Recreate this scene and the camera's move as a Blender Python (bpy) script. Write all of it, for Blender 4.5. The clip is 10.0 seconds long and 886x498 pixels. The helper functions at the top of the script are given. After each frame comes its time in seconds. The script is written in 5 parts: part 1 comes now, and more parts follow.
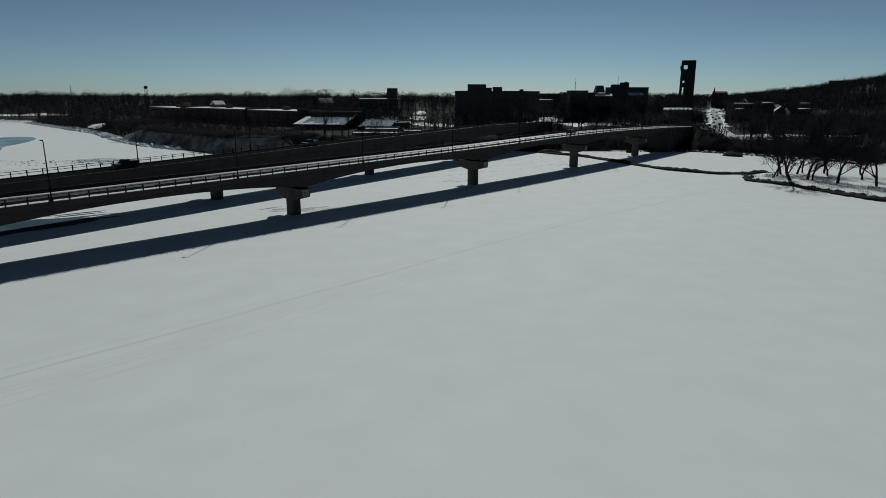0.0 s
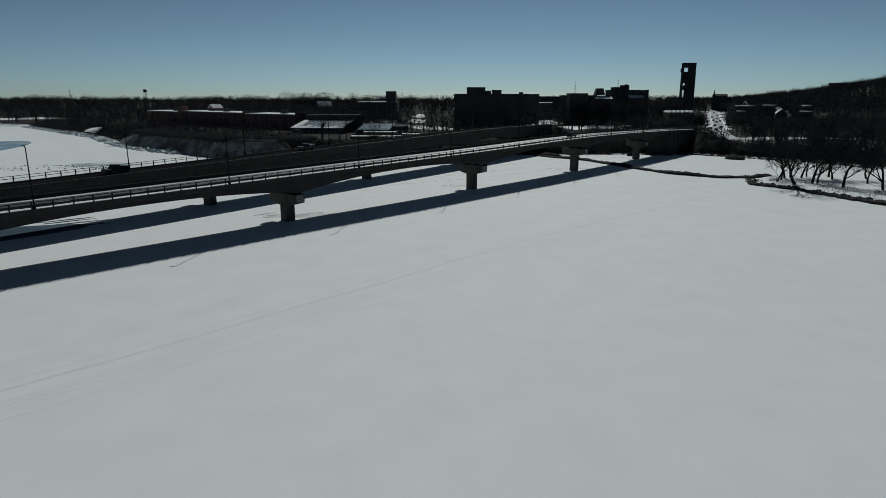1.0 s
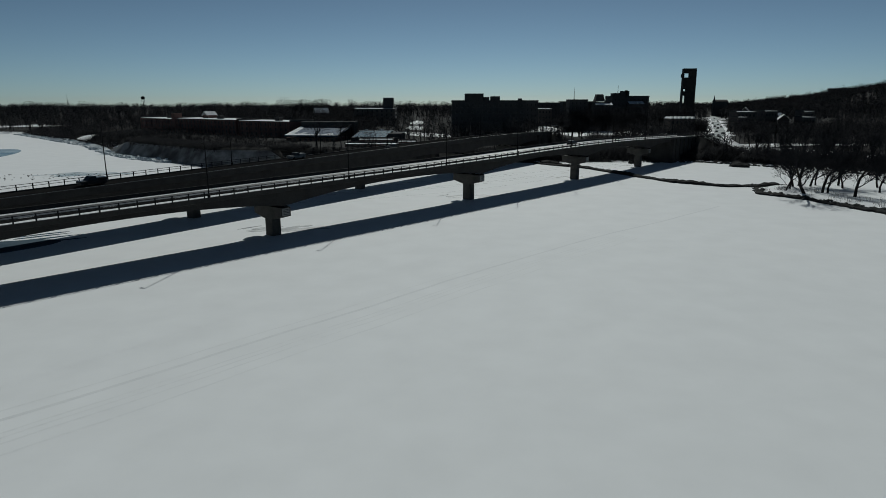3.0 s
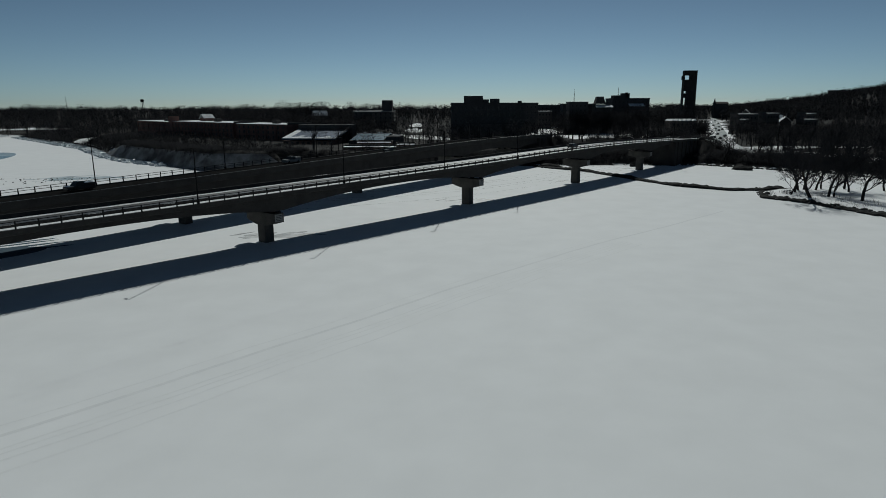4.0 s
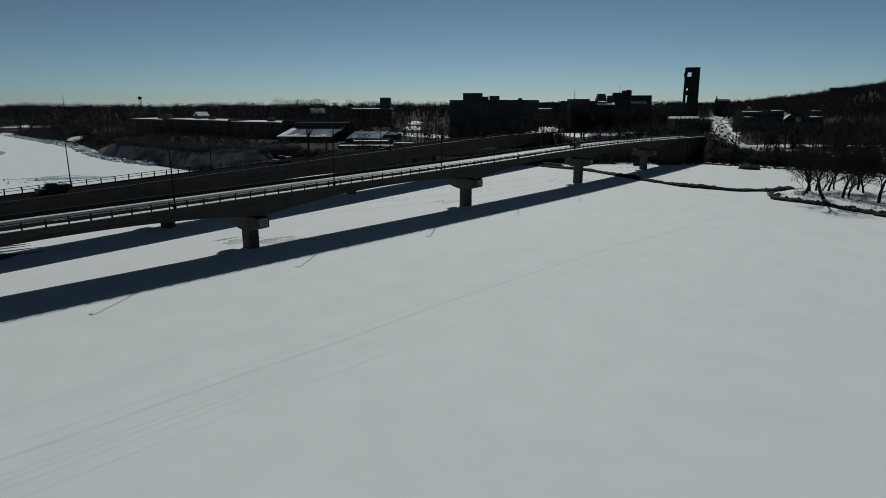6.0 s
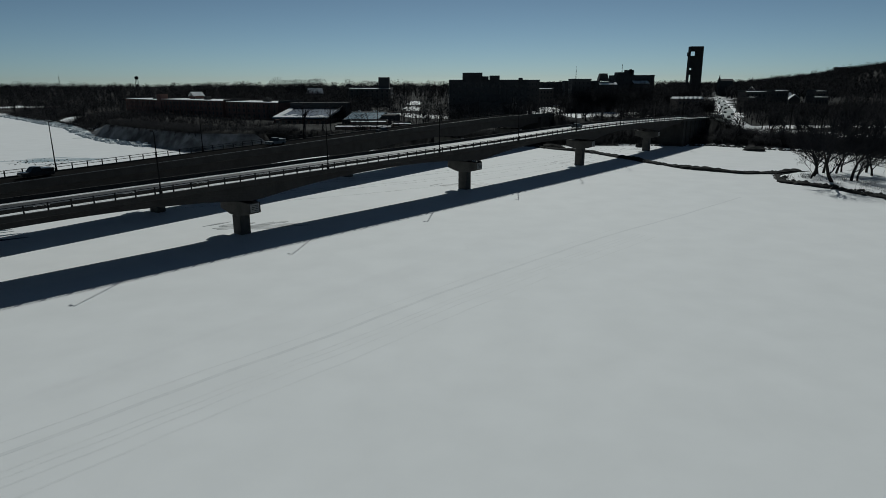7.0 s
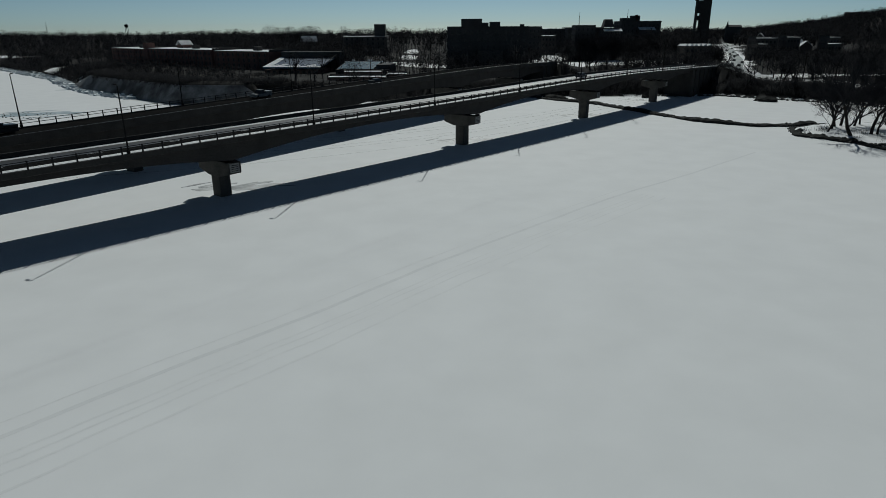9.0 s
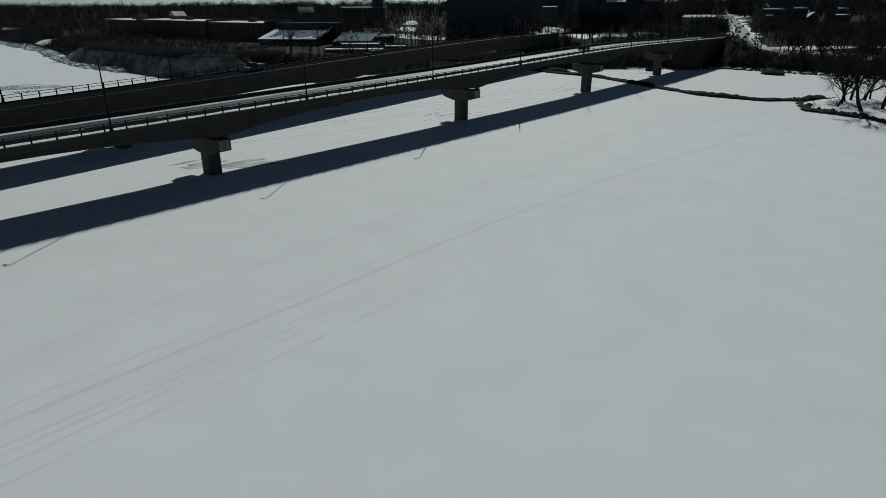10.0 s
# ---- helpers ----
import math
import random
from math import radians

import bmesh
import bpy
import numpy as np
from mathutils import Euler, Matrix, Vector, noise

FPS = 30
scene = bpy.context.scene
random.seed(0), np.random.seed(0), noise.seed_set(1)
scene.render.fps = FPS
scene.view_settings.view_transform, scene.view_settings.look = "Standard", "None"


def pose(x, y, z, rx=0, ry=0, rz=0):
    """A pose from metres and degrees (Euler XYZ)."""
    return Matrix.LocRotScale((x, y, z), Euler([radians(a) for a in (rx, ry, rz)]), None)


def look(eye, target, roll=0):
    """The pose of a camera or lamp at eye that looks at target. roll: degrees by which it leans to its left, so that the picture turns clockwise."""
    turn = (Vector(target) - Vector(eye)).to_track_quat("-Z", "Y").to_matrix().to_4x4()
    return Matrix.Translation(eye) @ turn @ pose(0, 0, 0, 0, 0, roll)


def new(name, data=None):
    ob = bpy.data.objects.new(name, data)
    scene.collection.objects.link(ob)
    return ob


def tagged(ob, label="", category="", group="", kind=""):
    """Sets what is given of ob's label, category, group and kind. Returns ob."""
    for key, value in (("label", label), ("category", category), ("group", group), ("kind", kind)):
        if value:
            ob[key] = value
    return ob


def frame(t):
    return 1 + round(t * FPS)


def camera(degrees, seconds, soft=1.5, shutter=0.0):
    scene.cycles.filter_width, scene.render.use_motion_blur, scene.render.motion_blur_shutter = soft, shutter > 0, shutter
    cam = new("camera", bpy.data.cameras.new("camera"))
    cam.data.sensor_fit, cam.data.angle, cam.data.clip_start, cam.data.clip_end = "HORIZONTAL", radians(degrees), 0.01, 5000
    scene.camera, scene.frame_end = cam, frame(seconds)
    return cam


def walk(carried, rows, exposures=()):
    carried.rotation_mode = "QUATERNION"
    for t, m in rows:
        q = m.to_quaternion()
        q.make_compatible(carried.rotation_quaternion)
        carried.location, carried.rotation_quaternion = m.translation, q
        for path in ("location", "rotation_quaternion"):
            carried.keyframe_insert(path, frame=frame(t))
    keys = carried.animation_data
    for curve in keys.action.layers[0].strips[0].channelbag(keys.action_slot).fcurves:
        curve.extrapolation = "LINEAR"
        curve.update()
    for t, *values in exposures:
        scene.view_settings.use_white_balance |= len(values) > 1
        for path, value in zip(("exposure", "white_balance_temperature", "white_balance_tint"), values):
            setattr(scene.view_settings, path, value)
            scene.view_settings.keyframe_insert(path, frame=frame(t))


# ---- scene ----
cam = camera(71.0, 10.0, soft=0.55)

PATH = [
    (0, (-1.834, 1.504, 25.581), (-1.83, 3.446, 25.1), 0.2),
    (0.5, (-1.619, 3.198, 25.589), (-1.615, 5.141, 25.112), 0.2),
    (1, (-1.372, 4.934, 25.603), (-1.368, 6.878, 25.131), 0.1),
    (1.5, (-1.129, 6.746, 25.658), (-1.124, 8.69, 25.191), 0.1),
    (2, (-0.835, 8.587, 25.712), (-0.83, 10.533, 25.249), 0.0),
    (2.5, (-0.544, 10.46, 25.764), (-0.539, 12.407, 25.306), -0.0),
    (4, (0.166, 16.117, 25.852), (0.171, 18.066, 25.406), -0.1),
    (4.5, (0.331, 18.004, 25.843), (0.336, 19.954, 25.401), -0.1),
    (5, (0.515, 19.868, 25.843), (0.52, 21.819, 25.405), -0.1),
    (6.5, (1.151, 25.544, 25.846), (1.156, 27.486, 25.368), -0.1),
    (7, (1.375, 27.432, 25.842), (1.38, 29.365, 25.329), -0.1),
    (7.5, (1.596, 29.314, 25.822), (1.601, 31.238, 25.274), -0.2),
    (8, (1.743, 31.139, 25.782), (1.749, 33.051, 25.196), -0.2),
    (8.5, (1.988, 32.959, 25.732), (1.992, 34.86, 25.109), -0.2),
    (9, (2.246, 34.736, 25.686), (2.25, 36.624, 25.025), -0.3),
    (9.5, (2.412, 36.429, 25.593), (2.416, 38.303, 24.894), -0.3),
    (10, (2.566, 38.069, 25.535), (2.57, 39.928, 24.797), -0.3),
]
walk(cam, [(t, look(eye, target, roll)) for t, eye, target, roll in PATH],
     [(0, -1.08, 6150, -1), (10, -1.08, 6150, -1)])


# ---- world, sun, exposure ----
SUN_AZ, SUN_EL = radians(5.8), radians(41.2)      # azimuth from +y towards +x
world = bpy.data.worlds.new("sky")
scene.world = world
world.use_nodes = True
wn = world.node_tree.nodes
sky = wn.new("ShaderNodeTexSky")
sky.sky_type = "NISHITA"
sky.sun_disc = False
sky.sun_elevation, sky.sun_rotation = SUN_EL, SUN_AZ
sky.air_density, sky.dust_density, sky.ozone_density = 0.55, 0.12, 3.0
wn["Background"].inputs["Strength"].default_value = 0.1
pale = wn.new("ShaderNodeHueSaturation")
pale.inputs["Saturation"].default_value, pale.inputs["Hue"].default_value = 0.69, 0.486
pale.inputs["Value"].default_value = 0.40
world.node_tree.links.new(sky.outputs[0], pale.inputs["Color"])
deep = wn.new("ShaderNodeGamma")
deep.inputs["Gamma"].default_value = 1.5
world.node_tree.links.new(pale.outputs[0], deep.inputs["Color"])
world.node_tree.links.new(deep.outputs[0], wn["Background"].inputs["Color"])
lamp = bpy.data.lights.new("sun", "SUN")
lamp.energy, lamp.angle, lamp.color = 4.85, radians(0.53), (1.0, 0.95, 0.91)
sun = new("sun", lamp)
sun_dir = Vector((math.sin(SUN_AZ) * math.cos(SUN_EL), math.cos(SUN_AZ) * math.cos(SUN_EL), math.sin(SUN_EL)))
sun.matrix_world = look(sun_dir * 500, (0, 0, 0))


# ---- materials ----
def material(name, base, rough=0.8, metal=0.0, second=None, scale=0.5, fine=8.0, bump=0.2, dist=0.05, per=0.0, spec=0.5, tone=(0.82, 1.1)):
    """A surface with variation at two scales and a fine relief."""
    m = bpy.data.materials.new(name)
    m.use_nodes = True
    n, l = m.node_tree.nodes, m.node_tree.links
    b = n["Principled BSDF"]
    b.inputs["Roughness"].default_value = rough
    b.inputs["Metallic"].default_value = metal
    b.inputs["Specular IOR Level"].default_value = spec
    geo = n.new("ShaderNodeNewGeometry")
    big = n.new("ShaderNodeTexNoise")
    big.inputs["Scale"].default_value = scale
    big.inputs["Detail"].default_value = 5
    small = n.new("ShaderNodeTexNoise")
    small.inputs["Scale"].default_value = fine
    small.inputs["Detail"].default_value = 6
    l.new(geo.outputs["Position"], big.inputs["Vector"])
    l.new(geo.outputs["Position"], small.inputs["Vector"])
    mix = n.new("ShaderNodeMix")
    mix.data_type = "RGBA"
    mix.inputs[6].default_value = (*base, 1)
    mix.inputs[7].default_value = (*(second or [c * 0.65 for c in base]), 1)
    ramp = n.new("ShaderNodeValToRGB")
    ramp.color_ramp.elements[0].position, ramp.color_ramp.elements[1].position = 0.38, 0.66
    l.new(big.outputs["Fac"], ramp.inputs["Fac"])
    l.new(ramp.outputs["Color"], mix.inputs[0])
    grain = n.new("ShaderNodeMix")
    grain.data_type, grain.blend_type = "RGBA", "MULTIPLY"
    grain.inputs[0].default_value = 1.0
    r2 = n.new("ShaderNodeMapRange")
    r2.inputs[1].default_value, r2.inputs[2].default_value, r2.inputs[3].default_value, r2.inputs[4].default_value = 0.3, 0.7, *tone
    l.new(small.outputs["Fac"], r2.inputs[0])
    l.new(mix.outputs[2], grain.inputs[6])
    l.new(r2.outputs[0], grain.inputs[7])
    out = grain.outputs[2]
    if per:
        info = n.new("ShaderNodeObjectInfo")
        r3 = n.new("ShaderNodeMapRange")
        r3.inputs[3].default_value, r3.inputs[4].default_value = 1 - per, 1 + per
        l.new(info.outputs["Random"], r3.inputs[0])
        t3 = n.new("ShaderNodeMix")
        t3.data_type, t3.blend_type = "RGBA", "MULTIPLY"
        t3.inputs[0].default_value = 1.0
        l.new(out, t3.inputs[6])
        l.new(r3.outputs[0], t3.inputs[7])
        out = t3.outputs[2]
    l.new(out, b.inputs["Base Color"])
    if bump:
        bp = n.new("ShaderNodeBump")
        bp.inputs["Strength"].default_value, bp.inputs["Distance"].default_value = bump, dist
        l.new(small.outputs["Fac"], bp.inputs["Height"])
        l.new(bp.outputs[0], b.inputs["Normal"])
    return m


SNOW = material("snow", (0.80, 0.81, 0.82), 0.75, second=(0.775, 0.788, 0.80), scale=0.012, fine=0.16, bump=0.025, dist=0.12, spec=0.15, tone=(0.966, 1.024))
# dark ground colour for land under trees, brush and town
DARK_FLOOR = material("dark_floor", (0.026, 0.025, 0.024), 0.95, second=(0.05, 0.049, 0.048), scale=0.09, fine=0.7, bump=0.3, dist=0.2, spec=0.1)
# snow darkened to stand for the bluff's shade, with patches of bare ground
SHADED_BANK_SNOW = material("shaded_bank_snow", (0.24, 0.245, 0.25), 0.8, second=(0.07, 0.07, 0.07), scale=0.14, fine=1.1, bump=0.4, dist=0.25, spec=0.1)
ROOF_SNOW = material("roof_snow", (0.82, 0.83, 0.84), 0.8, second=(0.6, 0.62, 0.64), scale=0.3, fine=2.0, spec=0.2)
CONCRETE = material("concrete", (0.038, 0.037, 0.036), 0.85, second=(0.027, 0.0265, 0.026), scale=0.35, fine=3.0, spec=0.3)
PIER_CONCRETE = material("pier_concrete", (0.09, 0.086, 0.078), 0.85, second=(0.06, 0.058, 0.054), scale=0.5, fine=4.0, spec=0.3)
ASPHALT = material("asphalt", (0.022, 0.022, 0.022), 0.42, second=(0.036, 0.036, 0.035), scale=0.25, fine=6.0, bump=0.1, dist=0.01, spec=0.8)
DARK_ASPHALT = material("worn_dark_asphalt", (0.013, 0.013, 0.0135), 0.95, second=(0.02, 0.02, 0.02), scale=0.3, fine=6.0, bump=0.15, dist=0.01, spec=0.0)
WALK = material("snowy_walkway", (0.80, 0.81, 0.82), 0.8, second=(0.70, 0.71, 0.72), scale=0.3, fine=2.0, spec=0.3)
SOIL = material("bank_soil", (0.02, 0.0205, 0.02), 0.95, second=(0.035, 0.036, 0.035), scale=0.6, fine=3.0, bump=0.4, dist=0.1, spec=0.1)
GALVANISED = material("painted_dark_steel", (0.022, 0.023, 0.024), 0.7, 0.0, scale=2.0, fine=20.0, bump=0.05, spec=0.1)
PLATE = material("weathered_plate", (0.30, 0.30, 0.29), 0.7, second=(0.2, 0.2, 0.2), scale=1.5, fine=9.0)
DARK_METAL = material("dark_metal", (0.012, 0.012, 0.013), 0.8, 0.0, scale=2.0, fine=20.0, bump=0.05, spec=0.1)
BARK = material("bark", (0.034, 0.031, 0.029), 0.95, second=(0.022, 0.02, 0.019), scale=1.5, fine=12.0, bump=0.4, dist=0.03, spec=0.1)
TWIG = material("twigs", (0.021, 0.022, 0.026), 0.95, second=(0.017, 0.018, 0.021), scale=0.05, fine=1.5, bump=0.0, spec=0.1)
BRICK = material("brick", (0.17, 0.10, 0.085), 0.9, second=(0.12, 0.073, 0.064), scale=0.15, fine=3.0, spec=0.2)
DARK_STONE = material("dark_stone", (0.07, 0.069, 0.07), 0.9, second=(0.052, 0.051, 0.051), scale=0.1, fine=2.0, spec=0.2)
ROCK = material("rock", (0.052, 0.052, 0.05), 0.95, second=(0.026, 0.027, 0.027), scale=0.8, fine=5.0, bump=0.5, dist=0.08, per=0.3, spec=0.2)


# ---- mesh helpers ----
def mesh_of(name, verts, faces, mats, smooth=False):
    me = bpy.data.meshes.new(name)
    me.from_pydata([tuple(v) for v in verts], [], faces)
    for mt in (mats if isinstance(mats, (list, tuple)) else [mats]):
        me.materials.append(mt)
    if smooth:
        me.polygons.foreach_set("use_smooth", [True] * len(me.polygons))
    me.update()
    return me


def recalc(bm):
    bmesh.ops.recalc_face_normals(bm, faces=bm.faces)
    return bm


def to_mesh(name, bm, mat, smooth=False):
    me = bpy.data.meshes.new(name)
    bm.to_mesh(me)
    bm.free()
    for mt in (mat if isinstance(mat, (list, tuple)) else [mat]):
        me.materials.append(mt)
    if smooth:
        me.polygons.foreach_set("use_smooth", [True] * len(me.polygons))
    return me


def part(name, data, mat=None, parent=None, label="", at=None):
    """Links a bmesh or mesh as one object under a thing."""
    me = to_mesh(name, data, mat) if isinstance(data, bmesh.types.BMesh) else data
    ob = new(name, me)
    if parent is not None:
        ob.parent = parent
    if at is not None:
        ob.matrix_basis = at
    return tagged(ob, label) if label else ob


def box(w, d, h, x=0.0, y=0.0, z=0.0, bevel=0.0, bm=None):
    """A box with its base's centre at x, y, z."""
    own = bmesh.new()
    bmesh.ops.create_cube(own, size=1.0, matrix=Matrix.Translation((x, y, z + h / 2)) @ Matrix.Diagonal((w, d, h, 1)))
    if bevel:
        bmesh.ops.bevel(own, geom=own.edges[:], offset=bevel, segments=1, affect="EDGES")
    if bm is None:
        return own
    me = bpy.data.meshes.new("tmp")
    own.to_mesh(me)
    own.free()
    bm.from_mesh(me)
    bpy.data.meshes.remove(me)
    return bm


def tube(points, radii, sides=6, bm=None):
    """A tapered round bar along points."""
    bm = bm or bmesh.new()
    rings = []
    for i, p in enumerate(points):
        p = Vector(p)
        d = (Vector(points[min(i + 1, len(points) - 1)]) - Vector(points[max(i - 1, 0)])).normalized()
        a = d.orthogonal().normalized()
        if abs(d.z) > 0.5:
            a = Vector((1, 0, 0)) - d * d.x
            a.normalize()
        b = d.cross(a)
        rings.append([bm.verts.new(p + (a * math.cos(k * math.tau / sides) + b * math.sin(k * math.tau / sides)) * radii[i]) for k in range(sides)])
    for r0, r1 in zip(rings, rings[1:]):
        for k in range(sides):
            bm.faces.new((r0[k], r0[(k + 1) % sides], r1[(k + 1) % sides], r1[k]))
    bm.faces.new(rings[0][::-1])
    bm.faces.new(rings[-1])
    return bm


def thing(name, at, label, category, group="", kind=""):
    ob = new(name)
    ob.matrix_basis = at
    ob.empty_display_size = 0.5
    return tagged(ob, label, category, group, kind)


def lerp_table(table, x):
    return float(np.interp(x, [a for a, _ in table], [b for _, b in table]))


# ---- bridges ----
class Line:
    """A bridge's centre line: along m, across n (positive towards the open river), deck edge height."""
    def __init__(self, ux, uy, n0, bend, heights):
        self.u, self.v, self.n0, self.bend, self.heights = Vector((ux, uy, 0)), Vector((uy, -ux, 0)), n0, bend, heights

    def centre(self, m):
        return self.n0 - self.bend * (max(0.0, m - 100) / 100) ** 2

    def z(self, m):
        return sum(lerp_table(self.heights, m + k) for k in (-16, -8, 0, 8, 16)) / 5

    def p(self, m, n, dz):
        q = self.u * m + self.v * (self.centre(m) + n)
        return Vector((q.x, q.y, self.z(m) + dz))

    def angle(self, m):
        d = self.p(m + 1, 0, 0) - self.p(m - 1, 0, 0)
        return math.degrees(math.atan2(d.y, d.x))


NEAR = Line(0.656, 0.755, -114.95, 1.4, [(-400, 4), (0, 9.05), (50, 9.8), (116, 10.85), (153, 11.4), (190, 12.2), (235, 12.4), (325, 10.8), (380, 8.2), (420, 7.5)])
FAR = Line(0.537, 0.843, -133.45, 0.0, [(-400, 4), (40, 9.16), (82, 9.91), (122, 10.76), (157, 11.46), (198, 12.26), (237, 12.85), (290, 12.62), (305, 12.1), (345, 8.0), (420, 7.0)])


# ---- ground ----
SHORE = [(-1600, 1050), (-900, 850), (-376, 575), (-288, 482), (-226, 416), (-198, 378), (-174, 345), (-147, 317), (-124, 298), (-101, 277),
         (-60, 272), (0, 284), (41, 293), (92, 297), (116, 297), (127, 288), (138, 275), (149, 266), (156, 255), (161, 241), (215, 180), (330, 60), (520, -200), (900, -900)]
ISLAND = [(95.5, 200), (94, 194.5), (97.5, 189.5), (100.8, 182), (103.2, 174), (106, 164.5), (113, 148), (135, 120), (175, 110), (185, 150), (165, 195), (140, 212), (112, 214), (99, 207)]


# open snowy lots, streets and park, as ellipses: x, y, half widths
CLEAR = [(118, 448, 52, 35), (-16, 427, 26, 15), (-21, 520, 6, 45), (-24, 640, 6, 60), (66, 480, 12, 24), (84, 560, 14, 70), (115, 700, 16, 90), (186, 352, 44, 9), (163, 432, 24, 12), (-250, 480, 15, 38), (-450, 680, 60, 26)]
LOW_GROWTH = [(-48, 322, 44, 30), (170, 415, 30, 14)]

STREET = [(127, 322), (140, 338), (165, 391), (184, 430), (213.5, 496.5), (286, 671), (426, 1010)]


def polyline_distance(px, py, pts):
    """Unsigned distance to a polyline, and on which side of its nearest stretch a point lies."""
    best, side = np.full(px.shape, 1e9), np.zeros(px.shape)
    for (x0, y0), (x1, y1) in zip(pts, pts[1:]):
        dx, dy = x1 - x0, y1 - y0
        k = np.clip(((px - x0) * dx + (py - y0) * dy) / (dx * dx + dy * dy), 0, 1)
        d = np.hypot(px - x0 - k * dx, py - y0 - k * dy)
        s = np.sign(dx * (py - y0) - dy * (px - x0))
        closer = d < best
        side = np.where(closer, s, side)
        best = np.where(closer, d, best)
    return best, side


def shore_distance(px, py):
    """Distance to the shore line, positive on the land."""
    d, side = polyline_distance(px, py, SHORE)
    return d * np.where(side >= 0, 1, -1)


def island_distance(px, py):
    d, _ = polyline_distance(px, py, ISLAND + ISLAND[:1])
    inside = np.zeros(px.shape, bool)
    for (x0, y0), (x1, y1) in zip(ISLAND, ISLAND[1:] + ISLAND[:1]):
        cross = ((y0 > py) != (y1 > py)) & (px < (x1 - x0) * (py - y0) / (y1 - y0 + 1e-9) + x0)
        inside ^= cross
    return np.where(inside, d, -d)


def smooth(a, b, x):
    k = np.clip((x - a) / (b - a), 0, 1)
    return k * k * (3 - 2 * k)


def land_height(px, py):
    px, py = np.asarray(px, float), np.asarray(py, float)
    d = shore_distance(px, py)
    left = 1 - smooth(-60, 30, px)
    west = 1 - smooth(-260, -170, px)
    z = 4.0 * (1 - left) * smooth(0, 16, d) + left * (west * 3.5 * smooth(0, 17, d) + (1 - west) * 7.4 * smooth(5, 14, d)) + (2.0 + 2.0 * left * west) * smooth(40, 220, d) + 3.0 * smooth(250, 900, d)
    z += 0.5 * smooth(3, 30, d) * np.sin(px * 0.11 + 1.3 * np.sin(py * 0.07)) * np.cos(py * 0.09)
    # wooded ridge behind the town
    bearing = px / np.maximum(py, 1.0)
    z += smooth(900, 2100, np.hypot(px, py)) * (66 * smooth(0.40, 0.80, bearing) + 6) * smooth(0, 400, d) * smooth(0.2, 0.4, bearing + 0.2 * smooth(0, 1, py))
    # low island at the side of the river
    z = np.maximum(z, 1.0 * smooth(0.0, 3.0, island_distance(px, py)))
    # embankments that carry the roads off the bridges
    for line, m_end in ((NEAR, 322), (FAR, 296)):
        m = px * line.u.x + py * line.u.y
        n = np.abs(px * line.v.x + py * line.v.y - (line.n0 - line.bend * (np.maximum(0, m - 100) / 100) ** 2))
        deck = np.interp(m, [a for a, _ in line.heights], [b for _, b in line.heights]) - 0.6
        z = np.maximum(z, np.where(m > m_end, deck - 0.55 * np.maximum(0, n - 8.5) - 0.0 * m, -1))
    return z


def axis_steps(lo, hi, fine_lo, fine_hi, step):
    mid = list(np.arange(fine_lo, fine_hi + 0.1, step))
    up, v, s = [], fine_hi, step
    while v < hi:
        s *= 1.25
        v += s
        up.append(v)
    down, v, s = [], fine_lo, step
    while v > lo:
        s *= 1.25
        v -= s
        down.append(v)
    return np.array(down[::-1] + mid + up)


gx = axis_steps(-3900, 3900, -420, 260, 3.0)
gy = axis_steps(-1200, 4700, 60, 640, 3.0)
GX, GY = np.meshgrid(gx, gy)
GZ = land_height(GX, GY)
nx, ny = len(gx), len(gy)
quads = [(j * nx + i, j * nx + i + 1, (j + 1) * nx + i + 1, (j + 1) * nx + i) for j in range(ny - 1) for i in range(nx - 1)]
ground = new("ground", mesh_of("ground", np.stack([GX.ravel(), GY.ravel(), GZ.ravel()], 1), quads, [SNOW, DARK_FLOOR], smooth=True))
cx, cy = (GX[:-1, :-1] + GX[1:, 1:]).ravel() / 2, (GY[:-1, :-1] + GY[1:, 1:]).ravel() / 2
# land away from shore, street and open lots takes the dark ground colour
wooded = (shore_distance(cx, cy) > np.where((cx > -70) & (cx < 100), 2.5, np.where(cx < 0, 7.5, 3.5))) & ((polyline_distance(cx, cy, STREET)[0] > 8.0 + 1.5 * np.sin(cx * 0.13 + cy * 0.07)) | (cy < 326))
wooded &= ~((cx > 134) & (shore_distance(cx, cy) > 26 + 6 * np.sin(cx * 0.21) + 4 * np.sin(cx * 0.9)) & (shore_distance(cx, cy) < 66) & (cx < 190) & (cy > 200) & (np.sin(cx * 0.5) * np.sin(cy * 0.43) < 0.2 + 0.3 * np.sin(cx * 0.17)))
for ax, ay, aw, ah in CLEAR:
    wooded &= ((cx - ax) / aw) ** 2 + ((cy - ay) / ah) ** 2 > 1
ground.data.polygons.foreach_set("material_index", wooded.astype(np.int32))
tagged(ground, "snow-covered frozen river with low snowy banks and land", "ground", kind="structure")


# steep bluff below the mill; snowy face turned from the sun, shade painted in
BLUFF = ((-1.2, -0.2), (0.1, 0.3), (1.4, 1.9), (2.9, 3.7), (4.2, 5.3), (5.5, 6.8), (7.0, 7.4), (11.0, 7.9), (18.0, 6.0))
bluff = bmesh.new()
last = None
path = []
for (x0, y0), (x1, y1) in zip(SHORE[5:10], SHORE[6:11]):
    k = int(math.hypot(x1 - x0, y1 - y0) / 0.8)
    path += [(x0 + (x1 - x0) * i / k, y0 + (y1 - y0) * i / k) for i in range(k)]
path = path[:-4]
ax_, ay_ = np.array([p[0] for p in path]), np.array([p[1] for p in path])
